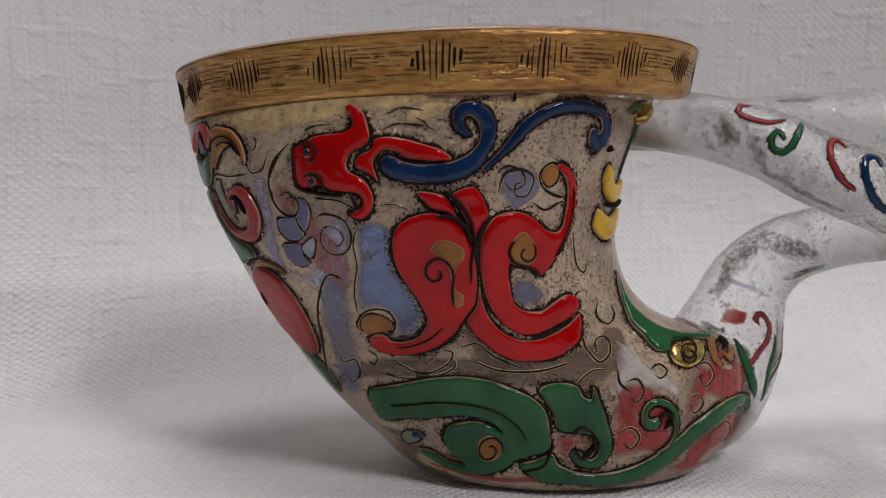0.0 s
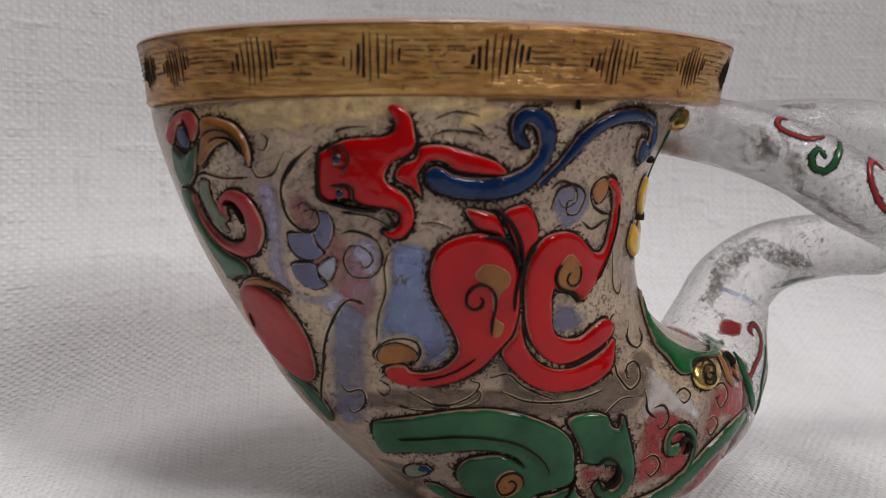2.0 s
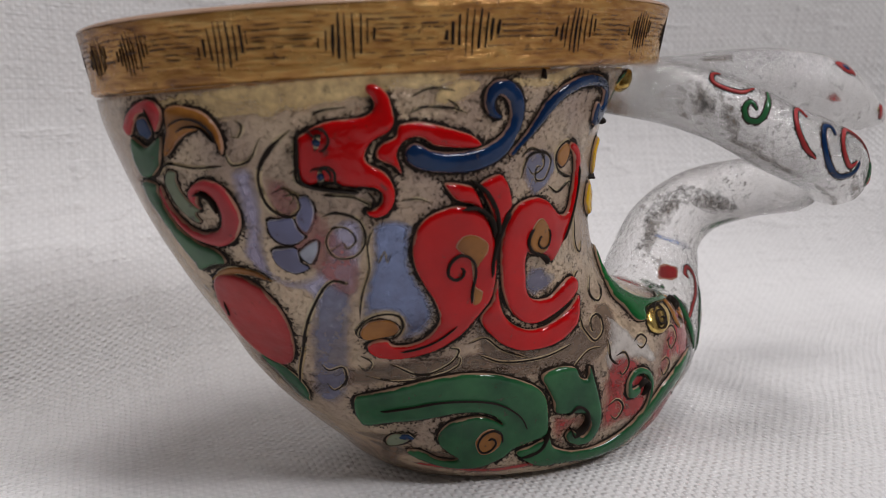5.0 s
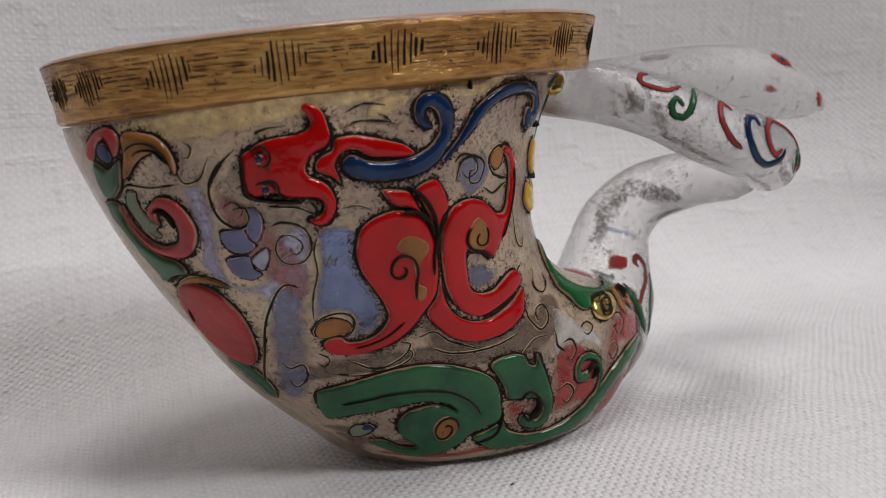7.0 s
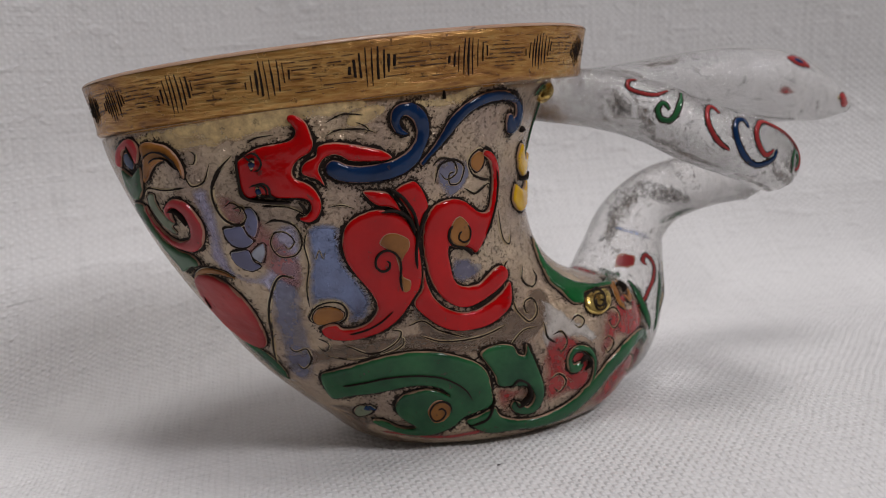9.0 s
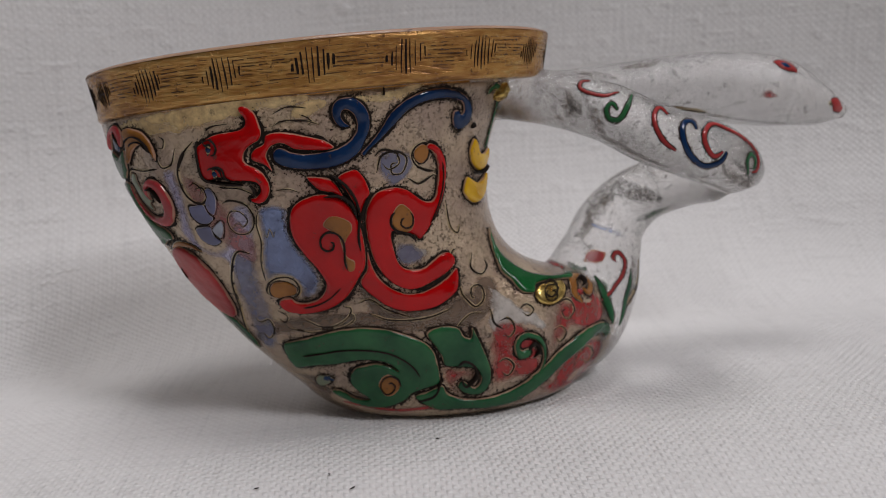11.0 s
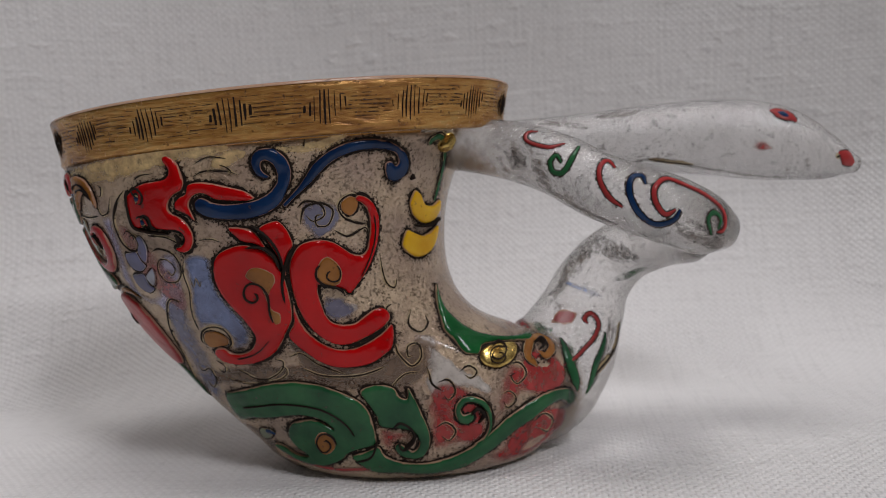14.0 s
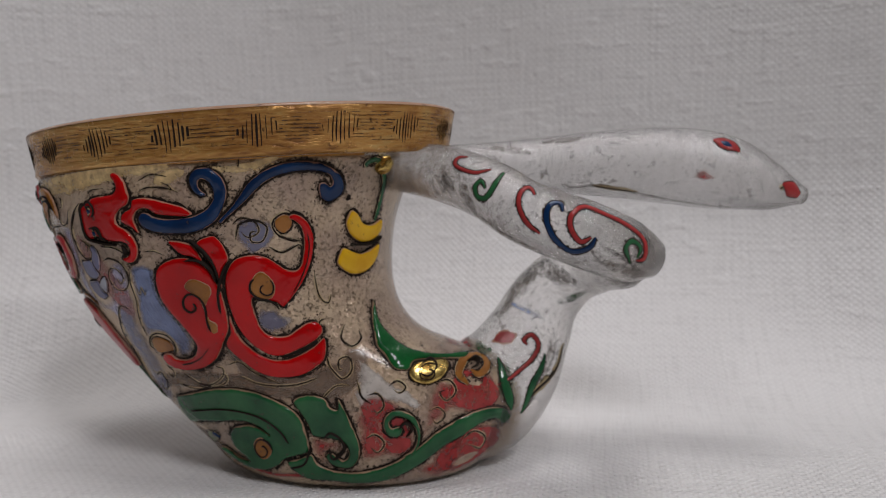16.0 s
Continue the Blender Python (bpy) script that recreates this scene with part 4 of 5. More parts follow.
field("yellow_fruit", YELLOW, "enamel", [(325.5, 43.5), (327.4, 44.7), (331.5, 43.9), (336, 43.3), (342.2, 44.1), (346.6, 44.8), (345.7, 42.5), (340.1, 40.2), (332, 39.4), (326.7, 40.5), (324.5, 41.9)])
field("green_leaf", GREENBRIGHT, "enamel", [(338.3, 33.9), (334.3, 29.7), (331.4, 26.4), (328.4, 24.2), (335.4, 22.9), (351.9, 22.4), (341.4, 21.8), (334.6, 22.2), (327.5, 22.6), (320.1, 22.6), (312, 21.3), (309, 21.7), (316, 24.5), (327.9, 28.5)])
field("gilt_swirl", GILT, "enamel", [(311.2, 20.9), (318.9, 22.2), (327, 22.3), (331, 21.8), (324.3, 20.4), (318.1, 19.1), (312.3, 18.5), (309.2, 19.4)])
motif("green_stalk", GREEN, "bowl", [(329.7, 59.4, 0.7), (329.2, 60.3, 1.2), (332.0, 60.8, 1.2), (337.0, 59.6, 1.1), (342.0, 56.3, 0.9), (343.4, 52.2, 1.0), (342.9, 49.4, 1.5)])
motif("oval_cap", OCHRE, "bowl", [(205.4, 35.5, 0.8), (215.7, 37.3, 1.1), (222.5, 37.0, 0.9), (226.4, 35.8, 0.4)])
motif("green_tip", GREEN, "bowl", [(199.0, 21.9, 1.1), (203.8, 19.5, 2.8), (204.7, 16.2, 3.2), (203.1, 13.2, 1.3)])
motif("lilac_field", LILAC, "bowl", [(291.8, 51.3, 2.0), (295.6, 49.1, 6.1), (299.5, 47.0, 7.1), (301.1, 45.9, 2.0)])
motif("lilac_field", LILAC, "bowl", [(292.5, 35.2, 1.5), (293.4, 32.4, 5.2), (296.3, 31.7, 3.6), (301.1, 32.5, 0.8)])
motif("eye", BLUE, "bowl", [(245.6, 54.3, 1.0), (246.9, 54.3, 1.6), (248.1, 54.0, 0.9)])
motif("eye", BLUE, "bowl", [(245.6, 50.1, 1.0), (246.8, 50.1, 1.6), (248.0, 50.1, 0.9)])
motif("blue_fleck", BLUE, "bowl", [(222.3, 6.6, 0.9), (227.3, 7.3, 1.8), (228.8, 6.7, 0.7)])
incised("bowl", [(242.1, 55.9, 0.5), (237.1, 53.4, 0.6), (233.9, 50.3, 0.6), (234.0, 46.7, 0.7), (237.5, 44.9, 0.7), (241.0, 45.9, 0.7), (240.7, 47.8, 0.5), (237.9, 47.6, 0.4)])
incised("bowl", [(227.8, 53.5, 0.4), (228.9, 51.9, 0.4), (233.0, 52.5, 0.4), (236.1, 55.2, 0.3)])
incised("bowl", [(207.1, 50.8, 0.4), (211.8, 52.3, 0.4), (218.9, 51.7, 0.4), (226.2, 51.8, 0.4)])
incised("bowl", [(245.1, 44.7, 0.3), (248.3, 45.1, 0.4), (252.6, 43.9, 0.4), (252.9, 41.2, 0.4), (249.6, 39.1, 0.4), (245.1, 39.1, 0.4), (244.2, 41.2, 0.4), (246.7, 43.1, 0.3), (249.7, 42.9, 0.3), (250.8, 41.3, 0.3), (248.4, 40.2, 0.3), (247.8, 41.4, 0.2)])
incised("bowl", [(220.5, 21.2, 0.4), (221.5, 20.1, 0.5), (226.2, 20.7, 0.5), (223.6, 18.0, 0.5), (218.1, 16.3, 0.4), (217.4, 17.7, 0.4)])
incised("bowl", [(230.6, 21.1, 0.3), (231.4, 20.0, 0.4), (234.8, 21.5, 0.3), (233.5, 22.7, 0.3)])
incised("bowl", [(230.2, 19.0, 0.3), (237.5, 17.9, 0.3), (247.7, 18.7, 0.3), (252.8, 19.8, 0.4), (255.3, 21.2, 0.3), (254.6, 21.6, 0.3)])
incised("bowl", [(201.5, 13.6, 0.6), (214.0, 21.1, 0.6), (222.2, 25.6, 0.6), (233.1, 31.6, 0.6), (241.1, 35.5, 0.5), (245.6, 35.1, 0.5)])
incised("bowl", [(264.3, 59.0, 0.3), (267.1, 59.9, 0.3), (269.8, 59.8, 0.3), (273.3, 59.3, 0.2)])
incised("bowl", [(264.1, 57.0, 0.3), (267.2, 57.7, 0.3), (272.9, 57.3, 0.3), (276.0, 56.5, 0.2)])
incised("bowl", [(246.5, 57.5, 0.3), (248.6, 58.1, 0.4), (252.7, 58.2, 0.4)])
incised("bowl", [(299.6, 25.7, 0.5), (291.8, 22.9, 0.5), (289.1, 20.5, 0.5), (296.3, 22.1, 0.5), (302.7, 24.3, 0.5), (298.3, 24.0, 0.4), (292.9, 22.3, 0.4), (294.3, 22.3, 0.3)])
incised("bowl", [(291.7, 17.1, 0.4), (295.3, 17.4, 0.5), (295.3, 15.2, 0.5), (292.2, 13.7, 0.4), (291.5, 14.9, 0.3)])
incised("bowl", [(285.4, 8.5, 0.4), (289.2, 9.5, 0.5), (291.6, 7.7, 0.6), (289.0, 5.9, 0.4), (286.6, 7.1, 0.4)])
incised("bowl", [(316.5, 18.7, 0.4), (321.4, 18.8, 0.6), (321.1, 16.6, 0.6), (315.9, 15.1, 0.4), (314.7, 16.6, 0.4), (317.5, 17.1, 0.3)])
incised("bowl", [(308.5, 13.5, 0.4), (312.0, 14.0, 0.4), (313.6, 12.2, 0.4), (310.0, 10.9, 0.4), (308.7, 12.4, 0.3)])
incised("bowl", [(321.0, 7.1, 0.5), (325.8, 8.3, 0.5), (333.2, 6.3, 0.5), (332.5, 4.1, 0.5), (324.4, 5.6, 0.3)])
incised("bowl", [(315.2, 41.1, 0.4), (314.7, 36.0, 0.4), (317.1, 34.7, 0.4), (319.5, 36.2, 0.3)])
incised("bowl", [(318.4, 30.3, 0.4), (311.9, 27.9, 0.4), (311.2, 26.2, 0.4), (318.7, 27.4, 0.4), (321.8, 28.9, 0.3)])
incised("bowl", [(291.4, 47.4, 0.4), (293.0, 50.2, 0.5), (297.3, 50.8, 0.5), (301.0, 49.4, 0.5), (299.5, 47.0, 0.4), (296.2, 47.0, 0.4), (296.1, 48.6, 0.4), (298.1, 48.8, 0.3)])
incised("bowl", [(301.1, 45.9, 0.4), (305.3, 44.7, 0.5), (311.1, 45.9, 0.4), (311.6, 43.4, 0.5)])
incised("bowl", [(238.7, 21.0, 0.5), (243.2, 18.8, 0.5), (250.8, 20.1, 0.4), (257.2, 22.5, 0.4), (255.9, 23.1, 0.3)])
incised("bowl", [(259.9, 21.3, 0.4), (263.5, 19.6, 0.5), (272.7, 19.4, 0.5), (282.7, 20.8, 0.4)])
incised("bowl", [(316.6, 21.5, 0.4), (325.7, 22.5, 0.5), (323.8, 21.5, 0.5), (316.0, 20.0, 0.5), (314.1, 20.5, 0.4), (318.7, 21.4, 0.3)], LIFT)
incised("bowl", [(299.6, 25.7, 0.5), (309.1, 30.9, 0.5), (312.6, 31.8, 0.4)])
motif("tail_curl", ARM_RED, "tail", [(19.8, 65.9, 0.7), (26.4, 68.6, 0.9), (32.9, 69.1, 1.1), (38.6, 68.3, 1.3), (40.5, 58.5, 1.3), (37.1, 50.0, 1.0), (35.9, 56.3, 0.6)])
motif("tail_green", GREEN, "tail", [(20.1, 102.9, 0.7), (25.6, 92.9, 2.1), (31.8, 85.4, 1.7), (36.7, 80.1, 0.6)])
motif("tail_wash", PINKRED, "tail", [(30.6, 23.4, 1.4), (33.5, 26.1, 3.6), (36.2, 34.9, 3.1), (38.0, 40.1, 1.2)])
motif("tail_green", GREEN, "tail", [(26.6, 43.9, 0.9), (22.3, 65.0, 2.3), (20.2, 80.6, 2.6), (18.7, 93.7, 0.9)])
incised("tail", [(22.3, 95.7, 0.6), (28.7, 98.9, 1.0), (36.3, 107.6, 0.9), (44.7, 116.3, 0.5)])
motif("arm_c", ARM_RED, "arm", [(27.0, 28.6, 0.8), (25.0, 38.8, 0.9), (25.4, 55.1, 0.9), (28.8, 59.8, 0.9), (33.1, 54.9, 0.9), (35.8, 35.0, 0.8)])
motif("arm_s", GREEN, "arm", [(39.4, 24.9, 1.0), (40.5, 59.3, 1.2), (40.3, 85.1, 1.2), (37.2, 91.8, 1.1), (34.9, 78.7, 1.0), (36.0, 64.3, 0.9), (38.5, 71.6, 0.6)])
motif("arm_c", ARM_RED, "arm", [(51.7, 44.4, 1.0), (49.0, 32.7, 1.0), (48.0, 47.9, 1.1), (49.4, 73.0, 1.1), (52.7, 95.4, 1.1), (56.3, 106.6, 1.0)])
motif("arm_c", BLUE, "arm", [(59.3, 60.5, 1.0), (58.1, 46.7, 1.1), (56.2, 53.7, 1.2), (56.4, 76.9, 1.3), (59.2, 104.5, 1.3), (63.5, 120.9, 1.3), (66.7, 108.8, 1.2), (67.3, 88.4, 1.0)])
motif("arm_hook", ARM_RED, "arm", [(66.5, 89.7, 0.8), (64.8, 100.3, 1.1), (62.1, 83.9, 1.2), (61.3, 61.5, 1.2), (63.5, 38.8, 1.2), (68.6, 45.7, 1.2), (75.5, 57.9, 1.3), (83.1, 75.4, 1.2), (84.9, 98.6, 1.1), (80.4, 108.6, 0.7)])
motif("arm_curl", GREEN, "arm", [(78.4, 116.7, 0.8), (74.5, 96.5, 1.2), (75.8, 80.5, 1.2), (79.9, 86.4, 1.0), (80.2, 103.7, 0.7)])
motif("bird_eye", ARM_RED, "neck", [(68.0, 40.6, 1.2), (69.1, 41.1, 2.5), (70.9, 43.4, 3.2), (72.9, 46.5, 2.5), (74.1, 50.6, 1.1)])
motif("bird_iris", BLUE, "neck", [(69.4, 41.9, 1.0), (70.8, 44.9, 1.8), (72.3, 46.9, 1.1)])
motif("beak", ARM_RED, "neck", [(88.6, 73.4, 1.3), (91.0, 74.7, 3.0), (95.1, 81.7, 3.8), (99.1, 93.5, 3.3)])
motif("bird_mark", PINK, "neck", [(64.9, 100.1, 1.0), (67.5, 98.4, 1.9), (70.2, 98.9, 1.0)])
incised("neck", [(40.3, 130.8, 0.5), (45.8, 134.4, 0.6), (51.3, 137.3, 0.5)])
incised("neck", [(88.1, 88.1, 0.8), (89.4, 78.1, 0.8)])
incised("bowl", [(245.2, 55.9, 0.4), (246.7, 54.9, 0.5), (248.3, 54.0, 0.4)], LIFT)
incised("bowl", [(244.5, 50.6, 0.4), (245.8, 51.1, 0.5), (248.0, 51.0, 0.5), (248.8, 50.1, 0.4), (248.1, 48.9, 0.4)], LIFT)
incised("bowl", [(278.2, 48.0, 0.5), (281.6, 46.1, 0.7), (283.8, 43.3, 0.7), (284.0, 39.8, 0.6)], LIFT)
incised("bowl", [(256.0, 2.3, 0.5), (263.1, 3.7, 0.6), (267.5, 7.2, 0.4)], LIFT)
incised("bowl", [(339.6, 21.3, 0.5), (346.6, 21.3, 0.6), (342.0, 20.5, 0.6), (335.8, 20.2, 0.5)], LIFT)
incised("bowl", [(296.4, 10.2, 0.4), (299.6, 11.6, 0.5), (301.4, 10.4, 0.6), (299.2, 8.9, 0.4)], LIFT)
incised("bowl", [(330.7, 45.4, 0.4), (339.1, 45.0, 0.4), (348.4, 46.3, 0.3)], LIFT)
incised("bowl", [(217.7, 56.3, 0.3), (221.1, 57.1, 0.4), (224.9, 56.7, 0.4), (226.3, 54.9, 0.3)], LIFT)
incised("bowl", [(215.7, 48.0, 0.3), (218.6, 48.4, 0.4), (221.0, 47.6, 0.4), (220.9, 45.6, 0.3)], LIFT)
motif("pink_wash", PINK, "bowl", [(220.0, 1.6, 0.4), (231.7, 1.0, 1.1), (246.4, 0.2, 1.3), (261.7, 0.8, 1.2), (271.8, 0.7, 0.4)])
# golden reflection of the rim, painted on the bowl just below the band
motif("gold_reflection", GOLD_REFLECTION, "bowl", [(226.3, 60.9, 1.1), (240.8, 60.1, 4.8), (253.9, 60.8, 4.2), (264.6, 61.1, 3.1), (273.1, 61.1, 1.6)])
motif("gold_reflection", GOLD_REFLECTION, "bowl", [(268.2, 57.7, 0.8), (271.0, 58.9, 3.4), (275.0, 59.8, 3.0), (277.6, 60.2, 1.0)])
motif("gold_reflection", GOLD_REFLECTION, "bowl", [(288.2, 60.7, 0.6), (293.9, 60.4, 2.2), (297.6, 61.2, 1.8), (301.7, 61.6, 0.6)])
motif("smudge", SMUDGE, "tail", [(39.7, 8.1, 1.2), (49.2, 13.7, 3.7), (59.6, 51.0, 4.2), (68.8, 61.6, 3.2)])
motif("smudge", SMUDGE, "tail", [(71.5, 82.8, 1.2), (77.3, 96.9, 4.3), (84.3, 121.1, 3.5)])
motif("smudge", GREENWASH, "tail", [(64.7, 120.7, 1.2), (74.5, 146.4, 3.2), (85.0, 149.5, 2.1)])
motif("smudge", GREENWASH, "tail", [(27.8, 47.9, 1.2), (21.7, 70.7, 4.6), (19.1, 91.3, 2.8)])
motif("smudge", SMUDGE, "tail", [(46.7, 92.9, 1.0), (35.6, 86.5, 1.9), (28.1, 95.5, 1.9), (20.1, 102.9, 1.2)])
motif("smudge", SMUDGE, "arm", [(21.7, 60.2, 1.0), (23.9, 89.6, 4.2), (28.2, 114.5, 3.1)])
motif("smudge", SMUDGE, "arm", [(28.8, 80.1, 1.2), (32.8, 103.5, 3.7), (38.3, 132.9, 2.1)])
motif("smudge", SMUDGE, "bowl", [(338.6, 59.3, 1.1), (350.1, 57.3, 3.4)])
motif("smudge", SMUDGE, "arm", [(66.9, 108.5, 1.0), (74.0, 129.8, 2.5), (99.3, 135.0, 1.7)])
motif("smudge", SMUDGE, "neck", [(28.0, 35.7, 1.2), (34.1, 36.9, 2.4), (39.4, 33.1, 1.2)])
motif("smudge", SMUDGE, "neck", [(34.0, 142.3, 0.7), (43.0, 129.5, 1.2), (52.8, 143.1, 1.2), (67.4, 151.0, 1.0), (79.2, 156.8, 0.8)])
motif("rose_wash", ROSE, "bowl", [(235.3, 50.6, 2.2), (240.9, 43.0, 6.6), (244.9, 36.5, 5.5), (244.7, 33.1, 2.2)])
motif("smudge", BLUEWASH, "tail", [(51.0, 12.0, 0.8), (50.9, 45.7, 1.6), (50.8, 83.3, 1.3)])
motif("pink_wash", PINK, "tail", [(29.7, -37.3, 1.1), (23.8, -0.2, 3.0), (22.0, 17.1, 2.0)])
motif("pink_wash", PINK, "bowl", [(367.1, 24.7, 1.0), (359.4, 24.0, 3.0), (361.3, 23.1, 2.0)])
motif("smudge", GREENWASH, "tail", [(28.9, 3.4, 1.3), (25.0, 28.3, 3.0), (29.5, 30.5, 1.3)])
incised("bowl", [(279.6, 33.7, 0.6), (282.0, 37.8, 0.7), (285.7, 41.7, 0.7), (287.8, 43.1, 0.5)], LIFT)
incised("bowl", [(274.4, 44.3, 0.4), (279.3, 44.2, 0.6), (282.5, 42.4, 0.7), (282.8, 39.8, 0.6)], LIFT)
incised("bowl", [(243.5, 55.9, 0.4), (243.1, 53.2, 0.5), (242.6, 50.7, 0.5), (243.4, 49.1, 0.4), (247.7, 48.3, 0.4), (253.8, 47.6, 0.4)], LIFT)
incised("bowl", [(255.6, 47.5, 0.4), (256.6, 46.4, 0.5), (255.4, 45.1, 0.4)], LIFT)
incised("bowl", [(327.0, 54.6, 0.4), (326.4, 53.6, 0.4)], LIFT)
incised("bowl", [(290.3, 60.6, 0.3), (290.7, 60.6, 0.3), (290.1, 61.7, 0.3)], LIFT)
# more of the rim's reflection, painted in gold under the band
motif("gold_reflection", GOLD_REFLECTION, "bowl", [(211.7, 60.1, 1.6), (227.8, 59.5, 4.8), (241.5, 59.8, 4.2), (252.5, 60.3, 3.1), (258.1, 60.8, 1.2)])
motif("gold_reflection", GOLD_REFLECTION, "bowl", [(280.1, 60.0, 0.8), (291.4, 60.1, 2.4), (300.7, 60.3, 1.9), (309.5, 60.4, 0.8)])
motif("smudge", DARK_SMEAR, "tail", [(52.8, 17.7, 1.5), (61.5, 40.8, 4.9), (70.3, 61.6, 4.9), (79.6, 98.8, 4.3), (85.5, 130.7, 1.9)])
motif("smudge", DARK_SMEAR, "tail", [(39.2, -9.3, 1.0), (46.1, 4.3, 3.1), (51.3, 18.3, 2.4), (59.2, 51.1, 1.1)])
motif("smudge", DARK_SMEAR, "tail", [(45.3, 100.5, 0.7), (36.6, 93.6, 1.5), (28.7, 98.9, 1.7), (21.1, 103.0, 0.9)])
motif("smudge", SMUDGE, "arm", [(32.2, 133.9, 0.8), (43.7, 133.5, 1.8), (51.1, 142.8, 1.4), (57.7, 146.3, 0.8)])
motif("smudge", SMUDGE, "arm", [(60.4, 147.2, 0.6), (70.1, 164.8, 1.5), (88.9, 173.5, 1.3)])
motif("smudge", DARK_SMEAR, "arm", [(22.2, 70.8, 1.0), (24.9, 93.1, 2.7), (29.0, 106.7, 1.4)])
motif("smudge", DARK_SMEAR, "arm", [(69.1, 99.7, 0.6), (74.5, 111.5, 1.4), (89.3, 125.6, 1.1)])
motif("smudge", SMUDGE, "neck", [(16.1, 40.4, 0.9), (21.5, 48.0, 2.3), (27.2, 65.7, 1.2)])
motif("smudge", DARK_SMEAR, "neck", [(86.6, 80.7, 0.5), (89.0, 82.0, 1.5), (91.5, 91.1, 0.8)])
motif("bird_mark", PINK, "neck", [(65.2, 96.0, 1.2), (67.1, 96.4, 2.7), (69.2, 98.0, 1.9)])
incised("bowl", [(300.3, 18.7, 0.4), (304.3, 19.6, 0.5), (305.2, 18.4, 0.5), (302.0, 17.3, 0.4), (300.8, 18.1, 0.3)])
incised("bowl", [(292.8, 20.3, 0.4), (290.2, 17.1, 0.5), (291.9, 15.4, 0.4)])
incised("bowl", [(276.7, 16.0, 0.4), (284.5, 19.0, 0.4), (289.6, 19.3, 0.3)])
incised("bowl", [(296.9, 3.4, 0.3), (302.9, 4.3, 0.4), (309.9, 7.0, 0.4)])
incised("bowl", [(269.1, 58.8, 0.2), (272.1, 58.2, 0.3), (274.0, 57.2, 0.3), (273.0, 56.6, 0.2)])
incised("bowl", [(291.0, 50.3, 0.3), (293.3, 51.3, 0.4), (297.3, 50.6, 0.4), (298.5, 48.7, 0.4), (295.2, 47.8, 0.3), (293.0, 49.1, 0.2)])
incised("bowl", [(262.3, 46.1, 0.3), (266.0, 46.2, 0.3), (268.9, 45.3, 0.2)])
incised("bowl", [(254.3, 39.5, 0.2), (254.1, 37.9, 0.2), (256.2, 39.4, 0.2), (256.2, 37.9, 0.2), (257.9, 39.3, 0.2)])
incised("bowl", [(261.3, 23.5, 0.3), (266.6, 24.1, 0.4), (266.3, 21.7, 0.4), (270.1, 19.5, 0.4)])
incised("bowl", [(231.4, 57.5, 0.3), (232.9, 56.7, 0.4), (231.8, 55.4, 0.4), (230.0, 55.5, 0.3)])
incised("bowl", [(235.7, 48.0, 0.3), (238.5, 48.7, 0.4), (240.3, 47.5, 0.4), (238.6, 46.4, 0.3)])
incised("bowl", [(206.4, 33.1, 0.3), (204.8, 31.1, 0.3), (202.4, 29.5, 0.3)], LIFT)
incised("bowl", [(272.9, 8.9, 0.6), (276.2, 10.2, 0.7), (278.7, 8.8, 0.7), (278.1, 6.5, 0.7), (274.1, 4.9, 0.6), (273.2, 6.6, 0.4)], LIFT)
incised("bowl", [(271.7, 30.2, 0.45), (273.3, 32.4, 0.6), (275.7, 35.1, 0.6), (276.1, 36.8, 0.6), (274.9, 37.9, 0.6), (272.5, 38.1, 0.6), (270.1, 37.1, 0.6), (269.1, 35.6, 0.6), (270.2, 34.8, 0.6), (272.2, 35.1, 0.6), (273.1, 36, 0.6), (272.2, 36.5, 0.45)], LIFT)
incised("bowl", [(295.9, 40.6, 0.45), (293.5, 39.8, 0.6), (292.4, 38.2, 0.6), (293.4, 37, 0.6), (295.9, 36.4, 0.6), (298.2, 35.6, 0.6), (298.9, 34.5, 0.45)], LIFT)
incised("bowl", [(298.4, 40.7, 0.375), (300.2, 39.3, 0.5), (299.2, 37.6, 0.5), (296.9, 37.2, 0.5), (295.5, 38, 0.5), (296.6, 39, 0.5), (297.9, 38.8, 0.375)], LIFT)
incised("bowl", [(312, 46.5, 0.375), (308.3, 46.9, 0.5), (304.4, 47.9, 0.5), (302.6, 49.6, 0.5), (303.4, 51, 0.5), (306, 51.8, 0.5), (308.7, 51.6, 0.375)])
incised("bowl", [(238.6, 26.1, 0.4125), (239.8, 27.5, 0.55), (245.3, 29.5, 0.55), (250.1, 30.1, 0.55), (252.8, 29.6, 0.55), (252.4, 28.1, 0.55), (249.4, 26.5, 0.55), (245.8, 25.6, 0.4125)])
incised("bowl", [(253, 5.4, 0.375), (253.9, 7.5, 0.5), (252.2, 8.4, 0.5), (249.1, 7.7, 0.5), (246.4, 6, 0.5), (246.3, 4.5, 0.5), (248.8, 4.7, 0.5), (251.4, 6, 0.5), (251, 7, 0.5), (248.7, 6.3, 0.375)], LIFT)
incised("bowl", [(226.3, 12.8, 0.225), (234.9, 13.5, 0.3), (243.8, 14.2, 0.3), (251, 14, 0.3), (255.9, 13.2, 0.3), (258.9, 11.7, 0.3), (260.7, 9.8, 0.3), (261, 7.6, 0.225)], LIFT)
incised("bowl", [(243.9, 23.6, 0.1875), (250.9, 24.3, 0.25), (258.6, 25.7, 0.25), (266.2, 27.8, 0.1875)], LIFT)
incised("bowl", [(305.5, 37, 0.1875), (309.5, 39.6, 0.25), (312.6, 42.6, 0.25), (313.9, 45.6, 0.25), (313.4, 48.6, 0.1875)], LIFT)
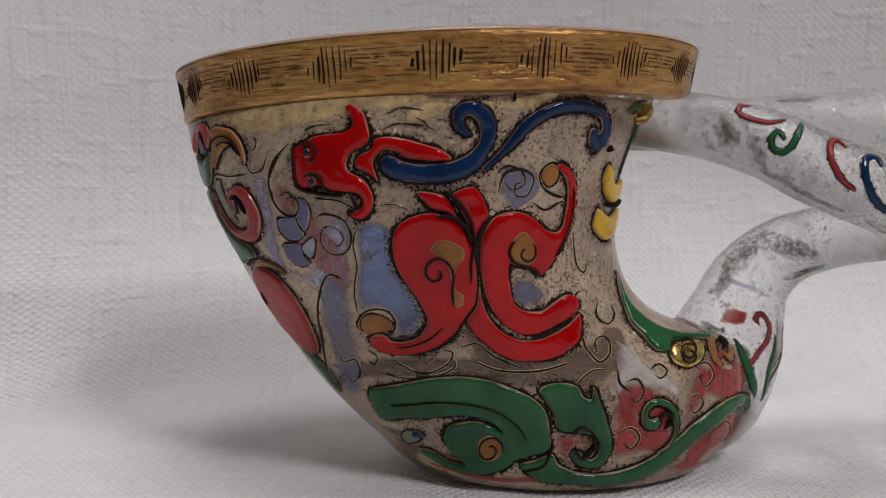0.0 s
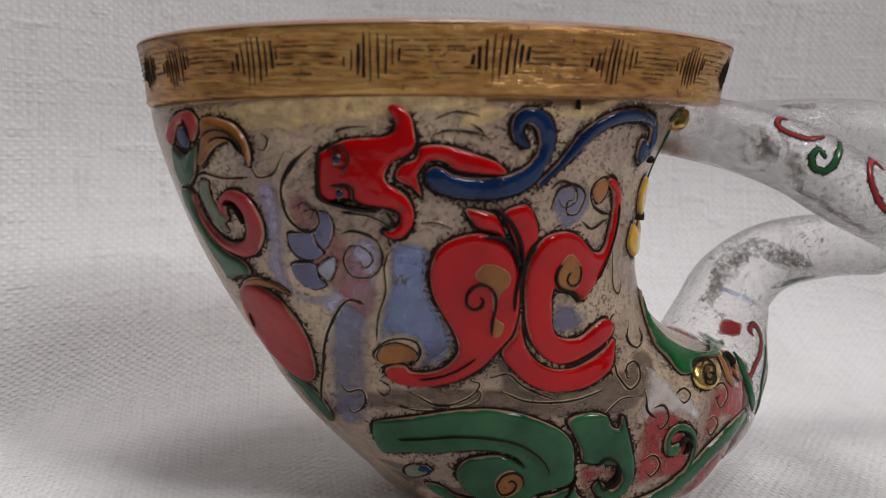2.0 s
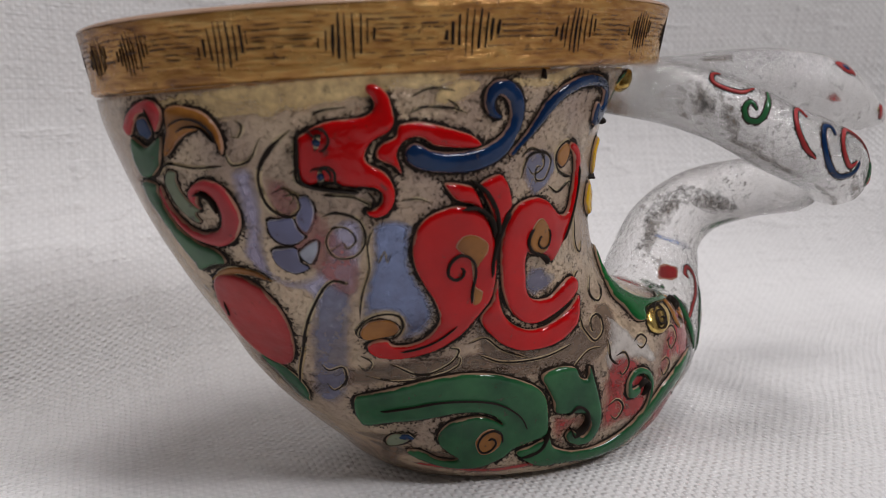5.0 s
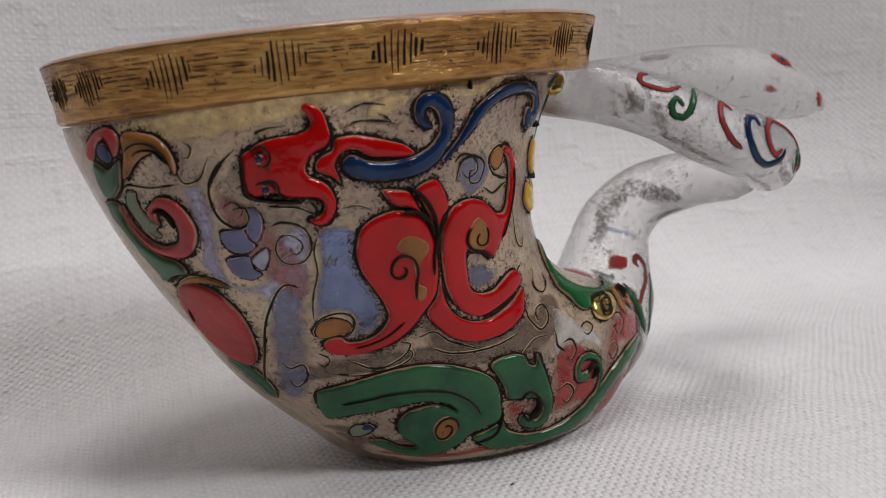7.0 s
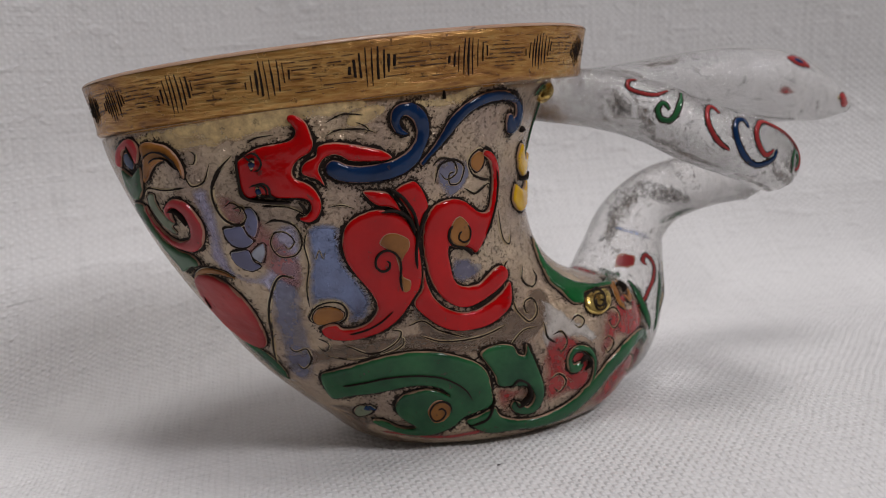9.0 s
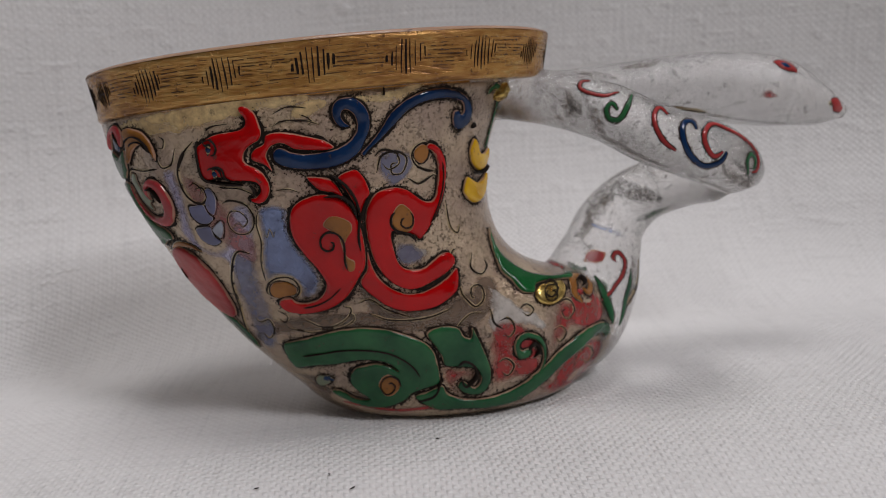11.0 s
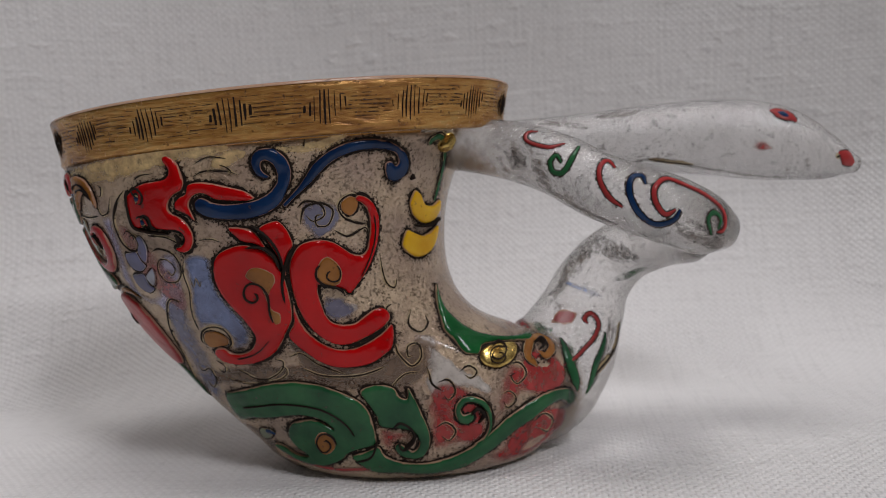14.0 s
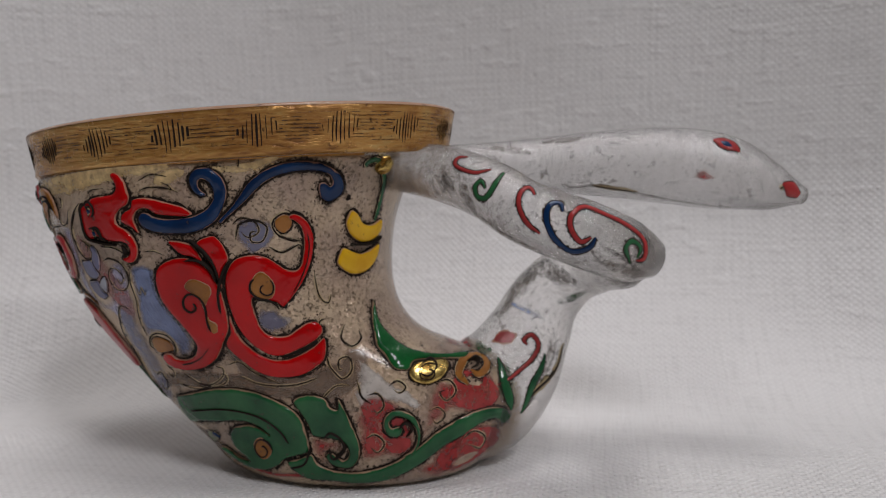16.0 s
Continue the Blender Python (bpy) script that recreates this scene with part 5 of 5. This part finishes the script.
incised("bowl", [(243.3, 55.7, 0.375), (242.5, 53.7, 0.5), (242.1, 51.6, 0.5), (241.8, 49.4, 0.5), (244.7, 48.3, 0.375)])
incised("bowl", [(245.5, 55.6, 0.3375), (247.5, 56, 0.45), (248.8, 55.4, 0.45), (249.2, 54.3, 0.45), (248.1, 53.3, 0.45), (246.3, 53.4, 0.3375)], LIFT)
incised("bowl", [(245.8, 51.2, 0.375), (248.1, 51.3, 0.5), (249.6, 50.6, 0.5), (249.5, 49.2, 0.5), (250.8, 48.5, 0.375)], LIFT)
incised("bowl", [(248.3, 41.2, 0.225), (243.1, 39.6, 0.225)])
incised("bowl", [(255.2, 42.8, 0.2625), (253, 40.5, 0.35), (251.5, 37.1, 0.35), (247.4, 33.5, 0.35), (243.1, 29.5, 0.2625)])
incised("bowl", [(256.9, 43.8, 0.2625), (255.9, 45.6, 0.35), (252.4, 47, 0.35), (248.1, 47.4, 0.35), (246.1, 47.6, 0.2625)])
incised("bowl", [(216.1, 57, 0.2625), (218.9, 57.9, 0.35), (222, 58.1, 0.35), (224.8, 57.5, 0.35), (226.8, 56.1, 0.35), (227, 54.7, 0.2625)], LIFT)
incised("bowl", [(210.7, 60.3, 0.1875), (211.7, 59.1, 0.25), (212.3, 57.8, 0.25), (211.9, 56.6, 0.1875)], LIFT)
incised("bowl", [(320.7, 20.5, 0.225), (323, 21.4, 0.3), (320.1, 21.7, 0.3), (314.7, 20.9, 0.3), (312.4, 19.7, 0.3), (314.6, 19.3, 0.3), (317.8, 20, 0.3), (318.6, 20.8, 0.3), (315.9, 20.6, 0.225)], LIFT)


# ---- key pattern cut into the rim ----
def rim_bar(bm, a0, l0, a1, l1, wide):
    """A thin dark cut on the band between two places (angle, level)."""
    steps = max(2, int(abs(a1 - a0) / 1.5) + 1)
    across = np.array((1.0, 0.0)) if abs(a1 - a0) < 1.5 else np.array((0.0, 1.0))
    rows = []
    for f in np.linspace(0, 1, steps + 1):
        a, l = a0 + (a1 - a0) * f, l0 + (l1 - l0) * f
        w = wide * (0.65 + 0.5 * noise.noise((a * 1.7, l * 9, wide * 50)))
        da, dl = across * w * np.array((1.0, 0.13))
        rows.append([rim_point(a - da, l - dl, 0.00005), rim_point(a - da * 0.6, l - dl * 0.6, 0.00018), rim_point(a + da * 0.6, l + dl * 0.6, 0.00018), rim_point(a + da, l + dl, 0.00005)])
    vs = [[bm.verts.new(p) for p in r] for r in rows]
    for r, q in zip(vs, vs[1:]):
        for i in range(3):
            bm.faces.new((r[i], r[i + 1], q[i + 1], q[i]))


def rim_pattern():
    dice = random.Random(5)
    fine = bmesh.new()
    for k in range(18):
        mid = 209.0 + 20.4 * k
        narrow = 0.2 + 0.8 * abs(math.sin(math.radians(mid)))
        for i in range(9):
            a = mid + (i - 4) * 1.12 + dice.uniform(-0.15, 0.15)
            reach = (0.07, 0.14, 0.24, 0.36, 0.40, 0.33, 0.25, 0.17, 0.09)[i] * dice.uniform(0.85, 1.1)
            c = 0.53 + (i - 4) * 0.012 + dice.uniform(-0.04, 0.04)
            bm = bmesh.new()
            rim_bar(bm, a, c - reach, a + dice.uniform(-0.2, 0.2), min(c + reach, 0.95), dice.uniform(0.16, 0.48) * narrow)
            cup_part("rim_cut", bm, BROWN)
        for row in range(11):
            l = 0.16 + row * 0.072 + dice.uniform(-0.012, 0.012)
            inset = 0.6 + 5.0 * (1 - min(abs(l - 0.55) / 0.4, 1))
            a = mid + inset
            while a < mid + 20.4 - inset:
                run = dice.uniform(2.0, 8.0)
                if dice.random() < (0.9 if l > 0.42 else 0.4):
                    rim_bar(fine, a, l, min(a + run, mid + 20.4 - inset), l + dice.uniform(-0.012, 0.012), dice.uniform(0.05, 0.14))
                a += run + dice.uniform(0.1, 1.2)
    tagged(cup_part("rim_hatching", fine, RIM_STAIN), kind="stuff")


rim_pattern()


# ---- gilt blob where the handle meets the rim ----
def nugget():
    bm = bmesh.new()
    bmesh.ops.create_icosphere(bm, subdivisions=3, radius=0.0019, matrix=Matrix.Translation(bowl_point(336, 0.0600).tolist()) @ Matrix.Diagonal((1.1, 0.8, 1, 1)))
    for v in bm.verts:
        v.co += v.normal * 0.0005 * noise.noise(v.co * 900)
    return bm


cup_part("gilt_blob", nugget(), GILT)


# ---- lint on the cloth ----
def lint(x, y, long, turn):
    bm = bmesh.new()
    rows = []
    for f in np.linspace(-1, 1, 7):
        r = 0.00011 * (1.15 - f * f)
        cx, cy = f * long / 2, 0.12 * long * f * f
        rows.append([(cx, cy + r * math.cos(t), 0.00015 + r + r * math.sin(t)) for t in np.linspace(0, 2 * math.pi, 7)[:-1]])
    ob = finish("lint_speck", grid_mesh(rows, True, True), BROWN)
    ob.matrix_world = pose(x, y, cloth_profile(y - 0.165)[1], 0, 0, turn)
    return tagged(ob, "tiny dark lint speck lying on the linen", "lint", "lint on the cloth")


lint(0.0003, 0.1165, 0.0016, 50)
lint(-0.0168, 0.1186, 0.0012, 20)
lint(0.0164, 0.1300, 0.0008, 0)
lint(-0.0040, 0.1210, 0.0007, 120)


# thin ring over the band's top edge; its pale colour carries the highlight
def lip():
    prof = [(0.96, 0.0004), (1.0, 0.0002), (1.035, -0.0007), (1.03, -0.0018), (0.99, -0.0028), (0.9, -0.0032)]
    return grid_mesh([[rim_point(a, l, g - 0.00015 + 0.0001 * noise.noise((a * 0.15, l, 0.0))) for a in ANGLES] for l, g in prof], True)


cup_part("lip", lip(), LIP_HIGHLIGHT, label="gilt lip of the rim, painted paler for its highlight")
